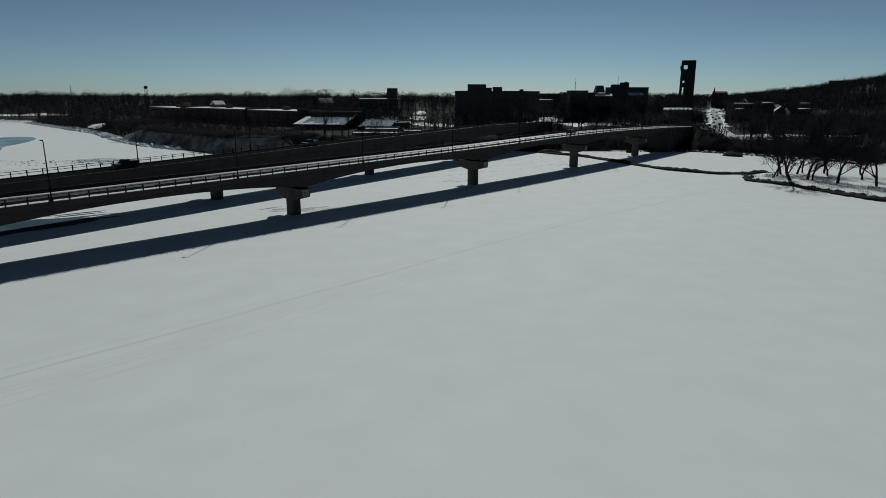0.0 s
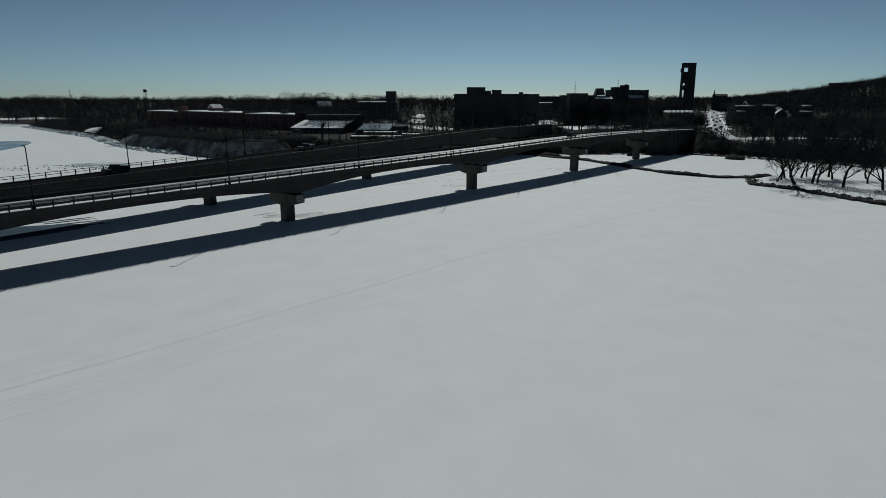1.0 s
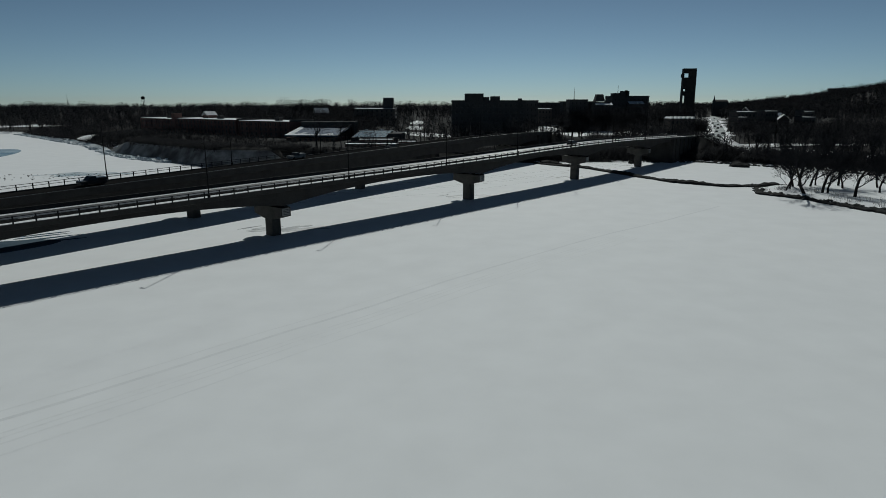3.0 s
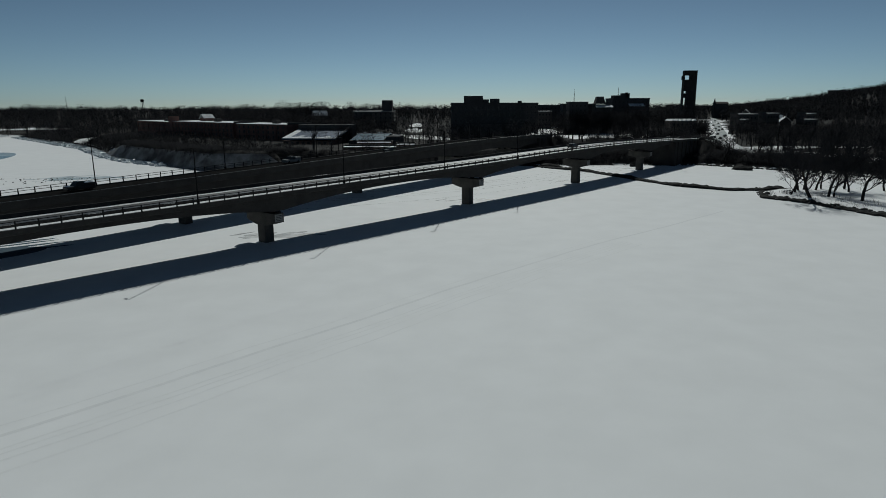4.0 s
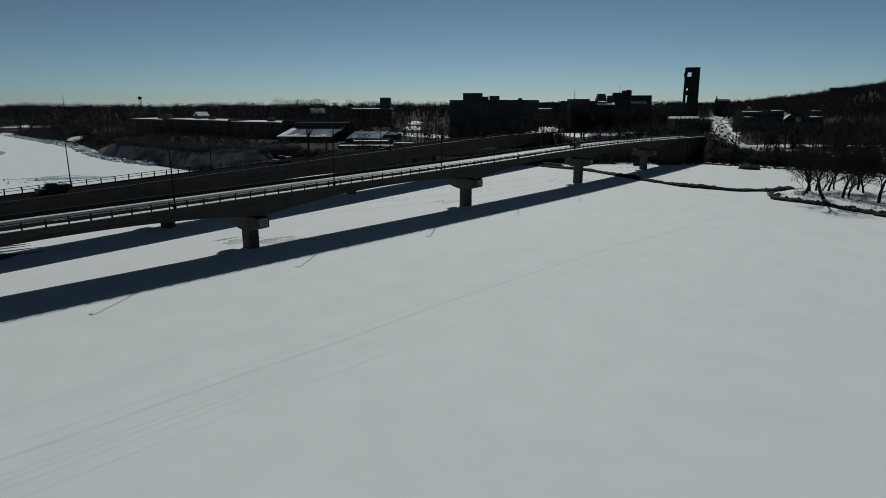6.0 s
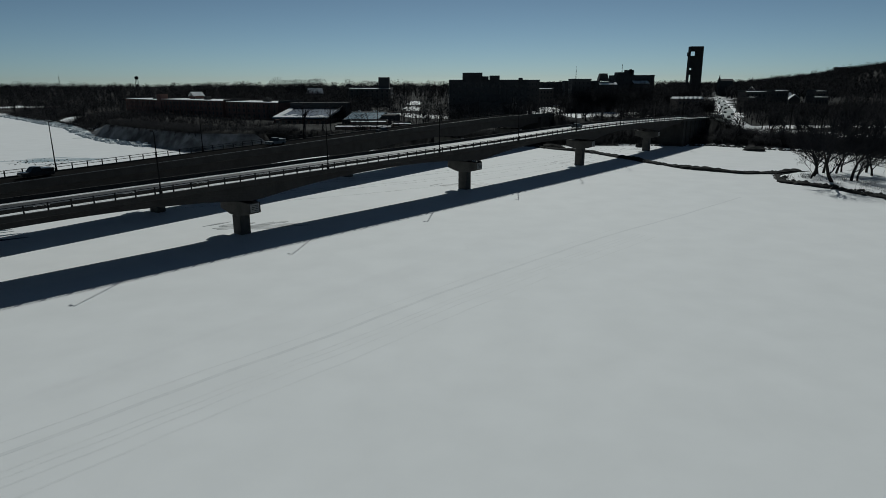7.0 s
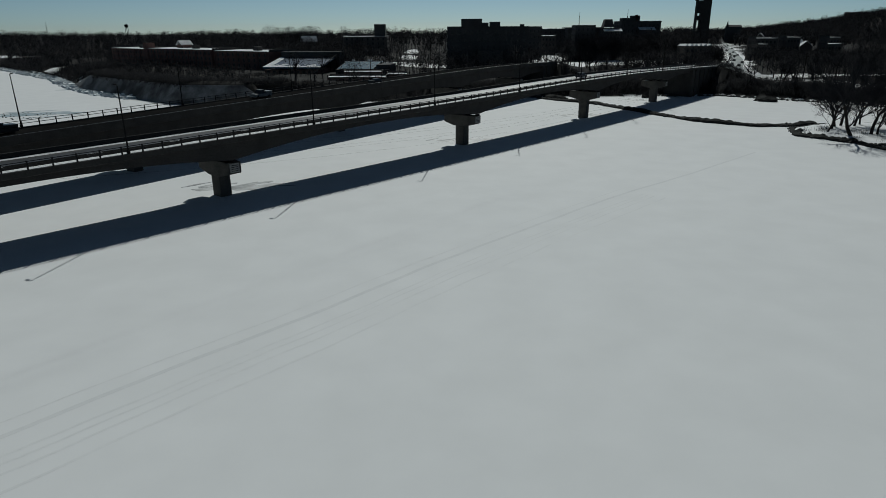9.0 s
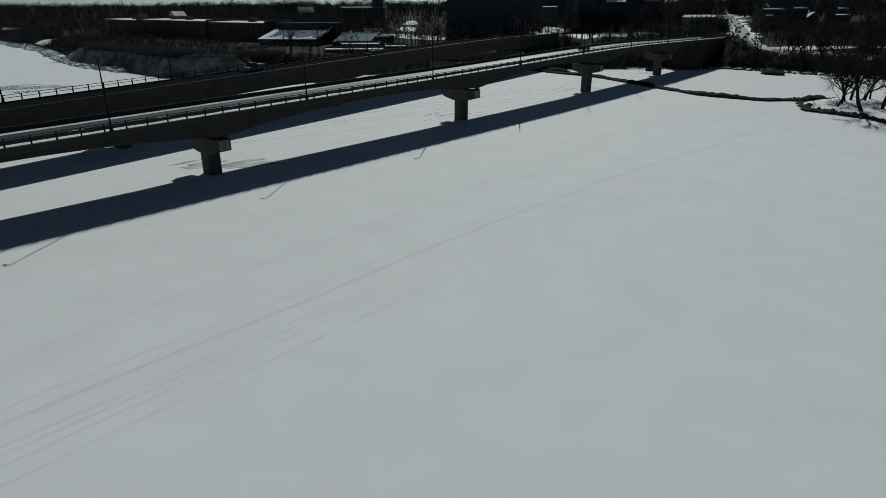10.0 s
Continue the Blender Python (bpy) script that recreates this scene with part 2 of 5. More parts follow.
for _ in range(6):
    ax_[1:-1], ay_[1:-1] = (ax_[:-2] + ax_[1:-1] + ax_[2:]) / 3, (ay_[:-2] + ay_[1:-1] + ay_[2:]) / 3
for i in range(len(ax_) - 1):
    dx, dy = ax_[i + 1] - ax_[i], ay_[i + 1] - ay_[i]
    l = math.hypot(dx, dy)
    f = min(1.0, 0.05 + i / 62, (len(ax_) - 1 - i) / 12)
    row = []
    for o, z in BLUFF:
        j = (noise.noise(Vector((ax_[i] * 0.12, ay_[i] * 0.12, z))) * 0.6 + noise.noise(Vector((ax_[i] * 0.6, ay_[i] * 0.6, z * 0.5))) * 0.25) * (z > 0)
        row.append(bluff.verts.new((ax_[i] - dy / l * (o + j), ay_[i] + dx / l * (o + j), z * f - 0.3 * (1 - f) + j * 0.25)))
    if last:
        for j in range(len(BLUFF) - 1):
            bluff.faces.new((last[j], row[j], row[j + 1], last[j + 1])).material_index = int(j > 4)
    last = row
bluff_ob = new("river_bluff", to_mesh("river_bluff", recalc(bluff), [SHADED_BANK_SNOW, DARK_FLOOR], True))
tagged(bluff_ob, "steep snowy river bluff with its shade painted into the snow", "bank", kind="structure")


def ground_z(x, y):
    return float(land_height(np.array([x]), np.array([y]))[0])


# ---- bridge parts ----
def sweep(line, ms, section, mat, name):
    """Sweeps a closed outline of (n, dz) points along a line; section may depend on m."""
    verts, faces = [], []
    k = len(section(ms[0]))
    for m in ms:
        verts += [line.p(m, n, dz) for n, dz in section(m)]
    for i in range(len(ms) - 1):
        for j in range(k):
            a, b = i * k + j, i * k + (j + 1) % k
            faces.append((a, b, b + k, a + k))
    faces += [tuple(range(k))[::-1], tuple(range((len(ms) - 1) * k, len(ms) * k))]
    bm = bmesh.new()
    vs = [bm.verts.new(v) for v in verts]
    for f in faces:
        bm.faces.new([vs[i] for i in f])
    recalc(bm)
    return to_mesh(name, bm, mat)


def strip(a0, a1, b0, b1):
    """An outline of a rectangle: n from a0 to a1, dz from b0 to b1."""
    return lambda m: [(a0, b0), (a1, b0), (a1, b1), (a0, b1)]


def haunch(piers, mid, at_pier):
    def depth(m):
        for a, b in zip(piers, piers[1:]):
            if a <= m <= b:
                return mid + at_pier * (2 * abs((m - a) / (b - a) - 0.5)) ** 2.2
        return mid
    return depth


def pier(line, m, depth, stem_w, stem_t, cap_w, cap_t, cap_h, bridge, panel=True):
    top = line.z(m) - depth(m) - 0.35
    at = pose(*line.p(m, -0.4 if line is NEAR else 0.2, 0).xy, 0, 0, 0, line.angle(m) - 90)
    low = min(ground_z(*line.p(m, 0, 0).xy), 0.0) - 0.8
    p = new("pier")
    p.parent, p.matrix_basis = bridge, at
    part("stem", box(stem_w, stem_t, top - cap_h - low + 0.01, 0, 0, low, 0.12), PIER_CONCRETE, p)
    half, foot, end = cap_w / 2, stem_w / 2 + 0.3, cap_h * 0.7
    out = [(-half, top), (-half, top - end), (-foot, top - cap_h), (foot, top - cap_h), (half, top - end), (half, top)]
    bm = bmesh.new()
    a = [bm.verts.new((x, -cap_t / 2, z)) for x, z in out]
    b = [bm.verts.new((x, cap_t / 2, z)) for x, z in out]
    bm.faces.new(a[::-1])
    bm.faces.new(b)
    for i in range(6):
        j = (i + 1) % 6
        bm.faces.new((a[i], a[j], b[j], b[i]))
    recalc(bm)
    bmesh.ops.bevel(bm, geom=bm.edges[:], offset=0.07, segments=1, affect="EDGES")
    part("pier_cap", bm, PIER_CONCRETE, p)
    if panel:
        plate = part("pier_plate", box(0.08, cap_t - 0.7, end - 0.35, half + 0.03, 0, top - end + 0.18, 0.02), PLATE, p, "pale weathered plate on the pier's end")
        for k in range(4):
            part("dark_bar", box(0.04, cap_t - 1.2, 0.08, half + 0.085, 0, top - end + 0.42 + k * 0.3), DARK_METAL, plate)
    for x in (-4.6, -1.6, 1.6, 4.6):
        part("bearing", box(0.7, 0.9, 0.36, x, 0, top), DARK_METAL, p)
    return p


def bridge(name, line, m0, m1, piers, half, depth, label, rail_side, spacing, post_m0):
    root = thing(name, pose(0, 0, 0), label, "bridge")
    ms = list(np.arange(m0, m1 + 0.1, 4.0))
    e = half
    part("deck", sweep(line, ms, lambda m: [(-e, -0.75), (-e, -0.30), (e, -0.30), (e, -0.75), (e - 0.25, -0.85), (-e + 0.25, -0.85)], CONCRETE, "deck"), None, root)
    split = -0.6 if rail_side > 0 else 1.4
    part("road_lane", sweep(line, ms, strip(-e + 0.42, split, -0.296, -0.22), ASPHALT if rail_side > 0 else DARK_ASPHALT, "road_lane"), None, root, "asphalt traffic lane")
    part("road_lane", sweep(line, ms, strip(split, e - 0.42, -0.296, -0.22), DARK_ASPHALT if rail_side > 0 else ASPHALT, "road_lane"), None, root, "asphalt traffic lane")
    paint = to_mesh("lane_mark", box(3.0, 0.14, 0.006), WALK)
    for m in np.arange(max(m0, 20) + 6, m1 - 6, 12.0):
        part("lane_mark", paint, None, root, at=pose(*line.p(m, split + (0.5 if rail_side > 0 else -0.5), -0.218), 0, 0, line.angle(m)))
    s = rail_side
    kerb = 0.5 if s > 0 else 0.68
    if s > 0:
        part("walkway", sweep(line, ms, lambda m: [(e - 1.75, -0.218), (e - 1.6, 0.07 + 0.04 * math.sin(m * 0.7)), (e - 1.1, 0.09 + 0.03 * math.sin(m * 1.1)), (e - 0.43, 0.03), (e - 0.43, -0.218)], WALK, "walkway"), None, root, "walkway under a bank of ploughed snow")
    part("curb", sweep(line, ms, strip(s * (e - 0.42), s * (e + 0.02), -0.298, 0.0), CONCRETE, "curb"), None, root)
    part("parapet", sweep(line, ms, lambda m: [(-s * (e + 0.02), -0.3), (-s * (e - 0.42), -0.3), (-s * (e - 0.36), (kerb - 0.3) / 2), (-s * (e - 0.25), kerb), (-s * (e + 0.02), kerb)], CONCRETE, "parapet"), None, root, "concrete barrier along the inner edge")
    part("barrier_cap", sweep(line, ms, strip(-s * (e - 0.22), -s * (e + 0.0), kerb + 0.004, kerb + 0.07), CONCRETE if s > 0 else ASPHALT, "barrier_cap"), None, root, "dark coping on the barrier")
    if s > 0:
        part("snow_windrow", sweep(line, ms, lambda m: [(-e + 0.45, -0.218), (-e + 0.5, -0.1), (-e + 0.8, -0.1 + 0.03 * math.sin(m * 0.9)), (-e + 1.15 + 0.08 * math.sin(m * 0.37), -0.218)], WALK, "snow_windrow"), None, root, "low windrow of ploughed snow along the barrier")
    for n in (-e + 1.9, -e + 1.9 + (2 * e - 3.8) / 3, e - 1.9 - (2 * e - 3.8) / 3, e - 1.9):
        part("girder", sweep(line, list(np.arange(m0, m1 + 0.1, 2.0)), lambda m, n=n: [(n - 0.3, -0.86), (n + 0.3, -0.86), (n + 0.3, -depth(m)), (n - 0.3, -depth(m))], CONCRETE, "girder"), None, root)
    for k, dz in ((0, 0.55), (1, 1.02)):
        part("rail", sweep(line, ms, strip(s * (e - 0.13), s * (e - 0.06), dz, dz + 0.09), GALVANISED, "rail"), None, root)
    post = to_mesh("rail_post", box(0.2, 0.14, 1.14, 0, 0, 0, 0.02), GALVANISED)
    m = post_m0
    while m < m1 - 2:
        part("rail_post", post, None, root, at=pose(*line.p(m, s * (e - 0.2), 0.0), 0, 0, line.angle(m)))
        m += spacing
    for m in piers:
        if m0 + 5 < m < m1 - 5:
            pier(line, m, depth, 2.6, 2.0, 2 * e - 2.6, 2.4, 2.6, root)
    return root


def abutment(line, m0, m1, half, root):
    """The walled end of a bridge, from the ground to the deck."""
    ms = list(np.arange(m0, m1 + 0.1, 4.0))
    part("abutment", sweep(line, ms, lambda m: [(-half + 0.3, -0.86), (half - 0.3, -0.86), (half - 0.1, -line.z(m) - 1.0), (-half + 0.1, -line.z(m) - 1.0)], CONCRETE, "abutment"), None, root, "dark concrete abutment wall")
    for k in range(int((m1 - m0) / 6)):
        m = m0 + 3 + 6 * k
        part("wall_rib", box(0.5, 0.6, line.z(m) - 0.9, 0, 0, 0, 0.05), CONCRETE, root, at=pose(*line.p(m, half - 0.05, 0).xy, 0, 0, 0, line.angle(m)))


near_piers = [-174, -110.5, -47, 16.5, 80.3, 144.2, 206, 264, 322]
near_depth = haunch(near_piers, 1.85, 2.0)
near_bridge = bridge("road_bridge", NEAR, -170, 330, near_piers, 5.9, near_depth, "long concrete girder road bridge with metal railing over frozen river", 1, 2.85, -168)
far_piers = [-156, -92, -28, 36, 100.5, 161, 217, 265, 300]
far_depth = haunch(far_piers, 3.35, 1.4)
far_bridge = bridge("road_bridge", FAR, -150, 300, far_piers, 6.95, far_depth, "parallel concrete girder road bridge curving to the far bank", -1, 3.0, -149)


abutment(NEAR, 290, 330, 5.9, near_bridge)
abutment(FAR, 284, 300, 6.95, far_bridge)


def street_lamp_at(at, arm):
    root = thing("street_lamp", at, "tall dark slender street lamp on the bridge edge", "street lamp", "street lamps along the bridges")
    part("base", box(0.4, 0.4, 0.5, 0, 0, 0, 0.04), DARK_METAL, root)
    part("pole", tube([(0, 0, 0.4), (0, 0, 4), (0, 0, 9.1)], [0.12, 0.1, 0.07]), DARK_METAL, root)
    part("arm", tube([(0, 0, 8.9), (arm * 0.25, 0, 9.15), (arm * 0.5, 0, 9.22)], [0.05, 0.045, 0.04]), DARK_METAL, root)
    part("lamp_head", box(0.7, 0.3, 0.16, arm * 0.7, 0, 9.16, 0.05), DARK_METAL, root)
    return root


for line, n, arm, m0, dm, cnt in ((NEAR, 5.5, -1, 0.0, 31.9, 10), (FAR, -6.55, 1, 18.4, 33.2, 9)):
    for i in range(cnt):
        m = m0 + i * dm
        at = pose(*line.p(m, n, 0.0), 0, 0, line.angle(m) - 90)
        street_lamp_at(at, arm)


# ---- town ----
GLASS = material("window_glass", (0.012, 0.014, 0.017), 0.3, scale=0.5, fine=2.0, bump=0.0, spec=0.3)
FRAME = material("window_frame", (0.05, 0.048, 0.046), 0.6, scale=2.0, fine=10.0, bump=0.0)
BLUE_ROOF = material("blue_metal_roof", (0.03, 0.06, 0.12), 0.4, 0.3, second=(0.025, 0.05, 0.09), scale=0.3, fine=3.0, bump=0.0)
GREEN_GLASS = material("roof_glazing", (0.10, 0.17, 0.20), 0.25, second=(0.07, 0.12, 0.15), scale=0.4, fine=3.0, bump=0.0)
PALE_WALL = material("pale_wall", (0.14, 0.13, 0.12), 0.85, second=(0.10, 0.095, 0.09), scale=0.2, fine=2.0)
TAN_WALL = material("tan_wall", (0.10, 0.086, 0.076), 0.85, second=(0.075, 0.066, 0.058), scale=0.2, fine=2.0)
SHINGLE = material("shingles", (0.06, 0.056, 0.055), 0.9, second=(0.04, 0.038, 0.037), scale=0.6, fine=5.0)


def window_meshes(w, h):
    """A window's frame with its sill, in one piece, and its set-back pane."""
    bm = bmesh.new()
    t = 0.16
    outer, inner = [(-w / 2, 0), (w / 2, 0), (w / 2, h), (-w / 2, h)], [(-w / 2 + t, t), (w / 2 - t, t), (w / 2 - t, h - t), (-w / 2 + t, h - t)]
    rings = [[bm.verts.new((x, y, z)) for x, z in pts] for pts, y in ((outer, -0.12), (inner, -0.12), (inner, 0.1), (outer, 0.1))]
    rings[0][0].co.y -= 0.12
    rings[0][1].co.y -= 0.12
    for a, b in zip(rings, rings[1:] + rings[:1]):
        for i in range(4):
            j = (i + 1) % 4
            bm.faces.new((a[i], a[j], b[j], b[i]))
    pane = box(w - 2 * t, 0.05, h - 2 * t, 0, 0.03, t)
    return to_mesh("window", recalc(bm), FRAME), to_mesh("pane", pane, GLASS)


WINDOW = {}


def facade(root, width, y, z0, z1, storeys, bays, w, h, rot=0.0, off=(0, 0)):
    """Rows of windows on one wall of a building; each window is a part with a pane."""
    key = (round(w, 2), round(h, 2))
    if key not in WINDOW:
        WINDOW[key] = window_meshes(w, h)
    m = Matrix.Translation((off[0], off[1], 0)) @ Matrix.Rotation(rot, 4, "Z")
    for j in range(storeys):
        for i in range(bays):
            x = -width / 2 + width * (i + 0.5) / bays
            z = z0 + (z1 - z0) * (j + 0.32) / storeys
            win = part("window", WINDOW[key][0], None, root, at=m @ Matrix.Translation((x, -y - 0.05, z)))
            part("pane", WINDOW[key][1], None, win)


def flat_roof(root, w, d, z, snow=True, x=0.0, y=0.0, name="roof"):
    """A flat roof behind a low parapet."""
    t = 0.35
    bm = box(t, d - 0.4, 0.9, x - w / 2 + t / 2 - 0.15, y, z)
    box(t, d - 0.4, 0.9, x + w / 2 - t / 2 + 0.15, y, z, bm=bm)
    box(w + 0.3, t, 0.9, x, y + d / 2 - t / 2 + 0.15, z, bm=bm)
    if not snow:
        box(w + 0.3, t, 0.9, x, y - d / 2 + t / 2 - 0.15, z, bm=bm)
        part("parapet", bm, SHINGLE, root)
        part(name, box(w - 0.5, d - 0.5, 0.3, x, y, z + 0.004), SHINGLE, root)
        return
    part("parapet", bm, SHINGLE, root)
    rise = min(0.25, d * 0.015)
    roof = bmesh.new()
    v = [roof.verts.new((x + a * (w - 0.4) / 2, y + b * (d - 0.5) / 2, z + c)) for c0 in (0, 1) for a, b, c in ((-1, -1.04, 0.004 + 0.12 * c0), (1, -1.04, 0.004 + 0.12 * c0), (1, 1, 0.004 + (0.12 + rise) * c0), (-1, 1, 0.004 + (0.12 + rise) * c0))]
    for f in ((0, 1, 2, 3), (4, 5, 6, 7), (0, 1, 5, 4), (1, 2, 6, 5), (2, 3, 7, 6), (3, 0, 4, 7)):
        roof.faces.new([v[i] for i in f])
    part(name, recalc(roof), ROOF_SNOW, root, "low-pitched roof under snow")


def base_of(cx, cy, w, d):
    return min(ground_z(cx + a * w / 2, cy + b * d / 2) for a in (-1, 0, 1) for b in (-1, 0, 1)) - 0.4


def flat_block(name, x0, x1, y, depth, top, mat, label, storeys, bays, yaw=0.0, snow=True, win=(1.4, 1.8), category="building"):
    """A flat-roofed building whose front wall runs from x0 to x1 at y."""
    cx, cy, w = (x0 + x1) / 2, y + depth / 2, x1 - x0
    base = base_of(cx, cy, w, depth)
    root = thing(name, pose(cx, cy, base, 0, 0, yaw), label, category)
    h = top - base - 0.9
    part("wall", box(w, depth, h, 0, 0, 0), mat, root)
    part("plinth", box(w + 0.2, depth + 0.2, 1.2, 0, 0, 0), DARK_STONE, root)
    flat_roof(root, w, depth, h, snow)
    facade(root, w - 1.5, depth / 2, 1.5, h - 0.6, storeys, bays, *win)
    side = max(2, int(depth / 6))
    facade(root, depth - 1.5, w / 2, 1.5, h - 0.6, storeys, side, win[0], win[1], math.pi / 2)
    facade(root, depth - 1.5, w / 2, 1.5, h - 0.6, storeys, side, win[0], win[1], -math.pi / 2)
    return root, h


def gable_mesh(w, d, rise, over, thick):
    """A pitched roof, ridge along x, as a solid slab of two slopes."""
    bm = bmesh.new()
    out = [(-d / 2 - over, -over * rise / (d / 2)), (0, rise), (d / 2 + over, -over * rise / (d / 2)), (d / 2 + over, -over * rise / (d / 2) + thick), (0, rise + thick), (-d / 2 - over, -over * rise / (d / 2) + thick)]
    a = [bm.verts.new((-w / 2 - over, y, z)) for y, z in out]
    b = [bm.verts.new((w / 2 + over, y, z)) for y, z in out]
    bm.faces.new((a[0], a[1], a[4], a[5])), bm.faces.new((a[1], a[2], a[3], a[4]))
    bm.faces.new((b[0], b[1], b[4], b[5])), bm.faces.new((b[1], b[2], b[3], b[4]))
    for i in range(6):
        j = (i + 1) % 6
        bm.faces.new((a[i], a[j], b[j], b[i]))
    return recalc(bm)


def house(x, y, w, d, wall_h, rise, yaw, mat, snow=True, label="small house with a snow-covered gable roof", base=None):
    z = base_of(x, y, w, d) if base is None else base
    root = thing("house", pose(x, y, z, 0, 0, yaw), label, "house", "houses of the town")
    bm = box(w, d, wall_h + 0.4)
    for sx in (-1, 1):
        v = [bm.verts.new(p) for p in ((sx * w / 2, -d / 2, wall_h + 0.4), (sx * w / 2, d / 2, wall_h + 0.4), (sx * w / 2, 0, wall_h + 0.4 + rise))]
        bm.faces.new(v)
    part("wall", bm, mat, root)
    part("roof", to_mesh("roof", gable_mesh(w, d, rise, 0.5, 0.25), ROOF_SNOW if snow else SHINGLE), None, root).location.z = wall_h + 0.4
    part("chimney", box(0.8, 0.8, 2.2, w * 0.25, 0.6, wall_h + rise * 0.6), BRICK, root)
    facade(root, w - 1, d / 2, 0.8, wall_h, max(1, int(wall_h / 3)), max(2, int(w / 3.2)), 1.1, 1.5)
    return root


# the big block behind the bridges
big, bh = flat_block("office_block", 6.0, 47.5, 372, 26, 28.1, DARK_STONE, "large dark multi-storey block with roof penthouses and flat roof", 6, 13, snow=False)
part("penthouse", box(10.4, 9, 31.8 - 28.1 + 0.9, 18.4 - 26.75, -7, bh), DARK_STONE, big)
part("penthouse", box(5.1, 6, 30.3 - 28.1 + 0.9, 30.5 - 26.75, -7, bh), DARK_STONE, big)
part("penthouse", box(3.2, 5, 29.9 - 28.1 + 0.9, 25.4 - 26.75, -8, bh), DARK_STONE, big)
part("stair_head", box(2.0, 3, 1.9, 44.6 - 26.75, -8, bh), DARK_STONE, big)
part("bay", box(13, 3.0, 12.5, 1.0, -14.4, 0.0, 0.1), TAN_WALL, big, "paler projecting bay")
flat_block("office_block", 92, 142, 640, 20, 27.6, DARK_STONE, "long dark commercial block with flat roof line", 5, 11, snow=False)
flat_block("office_block", 74, 102, 600, 14, 22.6, TAN_WALL, "low brown block with a thin snowy roof edge", 3, 9)
flat_block("office_block", 60, 77, 520, 14, 29.0, DARK_STONE, "dark block behind the large one, roofs almost level", 5, 5, snow=False)
office, oh = flat_block("office_block", -69, -37, 515, 22, 23.4, TAN_WALL, "brown office block with a snowy roof edge and penthouse", 4, 8)
part("penthouse", box(8.0, 9, 8.5, 10.5, -2, oh), DARK_STONE, office)
for x in (-13, -9, -7):
    part("vent", box(1.0, 1.2, 2.4, x, 0, oh), DARK_STONE, office)

# long brick mill parallel to the left bank, in three lengths
for k, (x0, y0, x1, y1, top) in enumerate(((-222, 481, -181, 441, 17.2), (-181, 441, -122, 389, 17.7), (-120, 387, -84, 362, 17.4))):
    w, cx, cy = math.hypot(x1 - x0, y1 - y0), (x0 + x1) / 2, (y0 + y1) / 2
    yaw = math.degrees(math.atan2(y1 - y0, x1 - x0))
    nxv, nyv = -math.sin(radians(yaw)), math.cos(radians(yaw))
    cx, cy = cx + nxv * 9, cy + nyv * 9
    base = base_of(cx, cy, 20, 20)
    mill = thing("mill_building", pose(cx, cy, base, 0, 0, yaw), "long red brick mill with a snow-covered flat roof", "building", "lengths of the brick mill")
    h = top - base - 0.9
    part("wall", box(w, 18, h), BRICK, mill)
    flat_roof(mill, w, 18, h)
    facade(mill, w - 2, 9, 1.0, h - 0.8, 3, int(w / 4.2), 1.1, 1.7)
    n = int(w / 8.4)
    for i in range(n + 1):
        part("buttress", box(0.7, 0.5, h - 0.3, -w / 2 + 0.4 + (w - 0.8) * i / n, -9.2, 0), BRICK, mill)
    part("roof_unit", box(4, 3, 2.0, w * 0.12, -2, h + 0.3, 0.1), SHINGLE, mill)
    if k == 1:
        part("roof_house_wall", box(7, 6, 1.9, -w * 0.19, 4, h + 0.3), BRICK, mill)
        ob = part("roof_house_roof", to_mesh("roof_house_roof", gable_mesh(7, 6, 2.2, 0.4, 0.25), ROOF_SNOW), None, mill)
        ob.matrix_basis = pose(-w * 0.19, 4, h + 2.2, 0, 0, 90)
        part("stair_tower", box(5, 5, h + 3.2, -w / 2 + 0.5, -7, 0), BRICK, mill)

# pavilion with a sloping blue metal roof, half covered by snow
zb = base_of(-66, 352, 30, 26)
pav = thing("pavilion", pose(-66, 350, zb, 0, 0, -8), "pavilion with a sloping blue metal roof partly under snow", "building")
part("wall", box(27, 24, 9.0 - zb), BRICK, pav)
bm = bmesh.new()
hb, ht = 10.3 - zb, 13.9 - zb
top = [(-13, -15, hb), (15, -15, hb), (15, 9, ht), (-13, 9, ht)]
vs = [bm.verts.new(p) for p in top] + [bm.verts.new((x, y, z - 0.5)) for x, y, z in top]
bm.faces.new(vs[:4]), bm.faces.new(vs[7:3:-1])
for i in range(4):
    j = (i + 1) % 4
    bm.faces.new((vs[i], vs[4 + i], vs[4 + j], vs[j]))
part("roof", recalc(bm), BLUE_ROOF, pav, "sloping blue metal roof")


def roof_snow(outline, lift, name="roof_snow"):
    """Snow lying on the pavilion's slope inside an outline of (x, y)."""
    bm = bmesh.new()
    zz = lambda y: hb + (ht - hb) * (y + 15) / 24
    up = [bm.verts.new((x, y, zz(y) + lift)) for x, y in outline]
    lo = [bm.verts.new((x, y, zz(y) + 0.004)) for x, y in outline]
    bm.faces.new(up)
    for i in range(len(outline)):
        j = (i + 1) % len(outline)
        bm.faces.new((up[i], lo[i], lo[j], up[j]))
    return part(name, recalc(bm), ROOF_SNOW, pav)


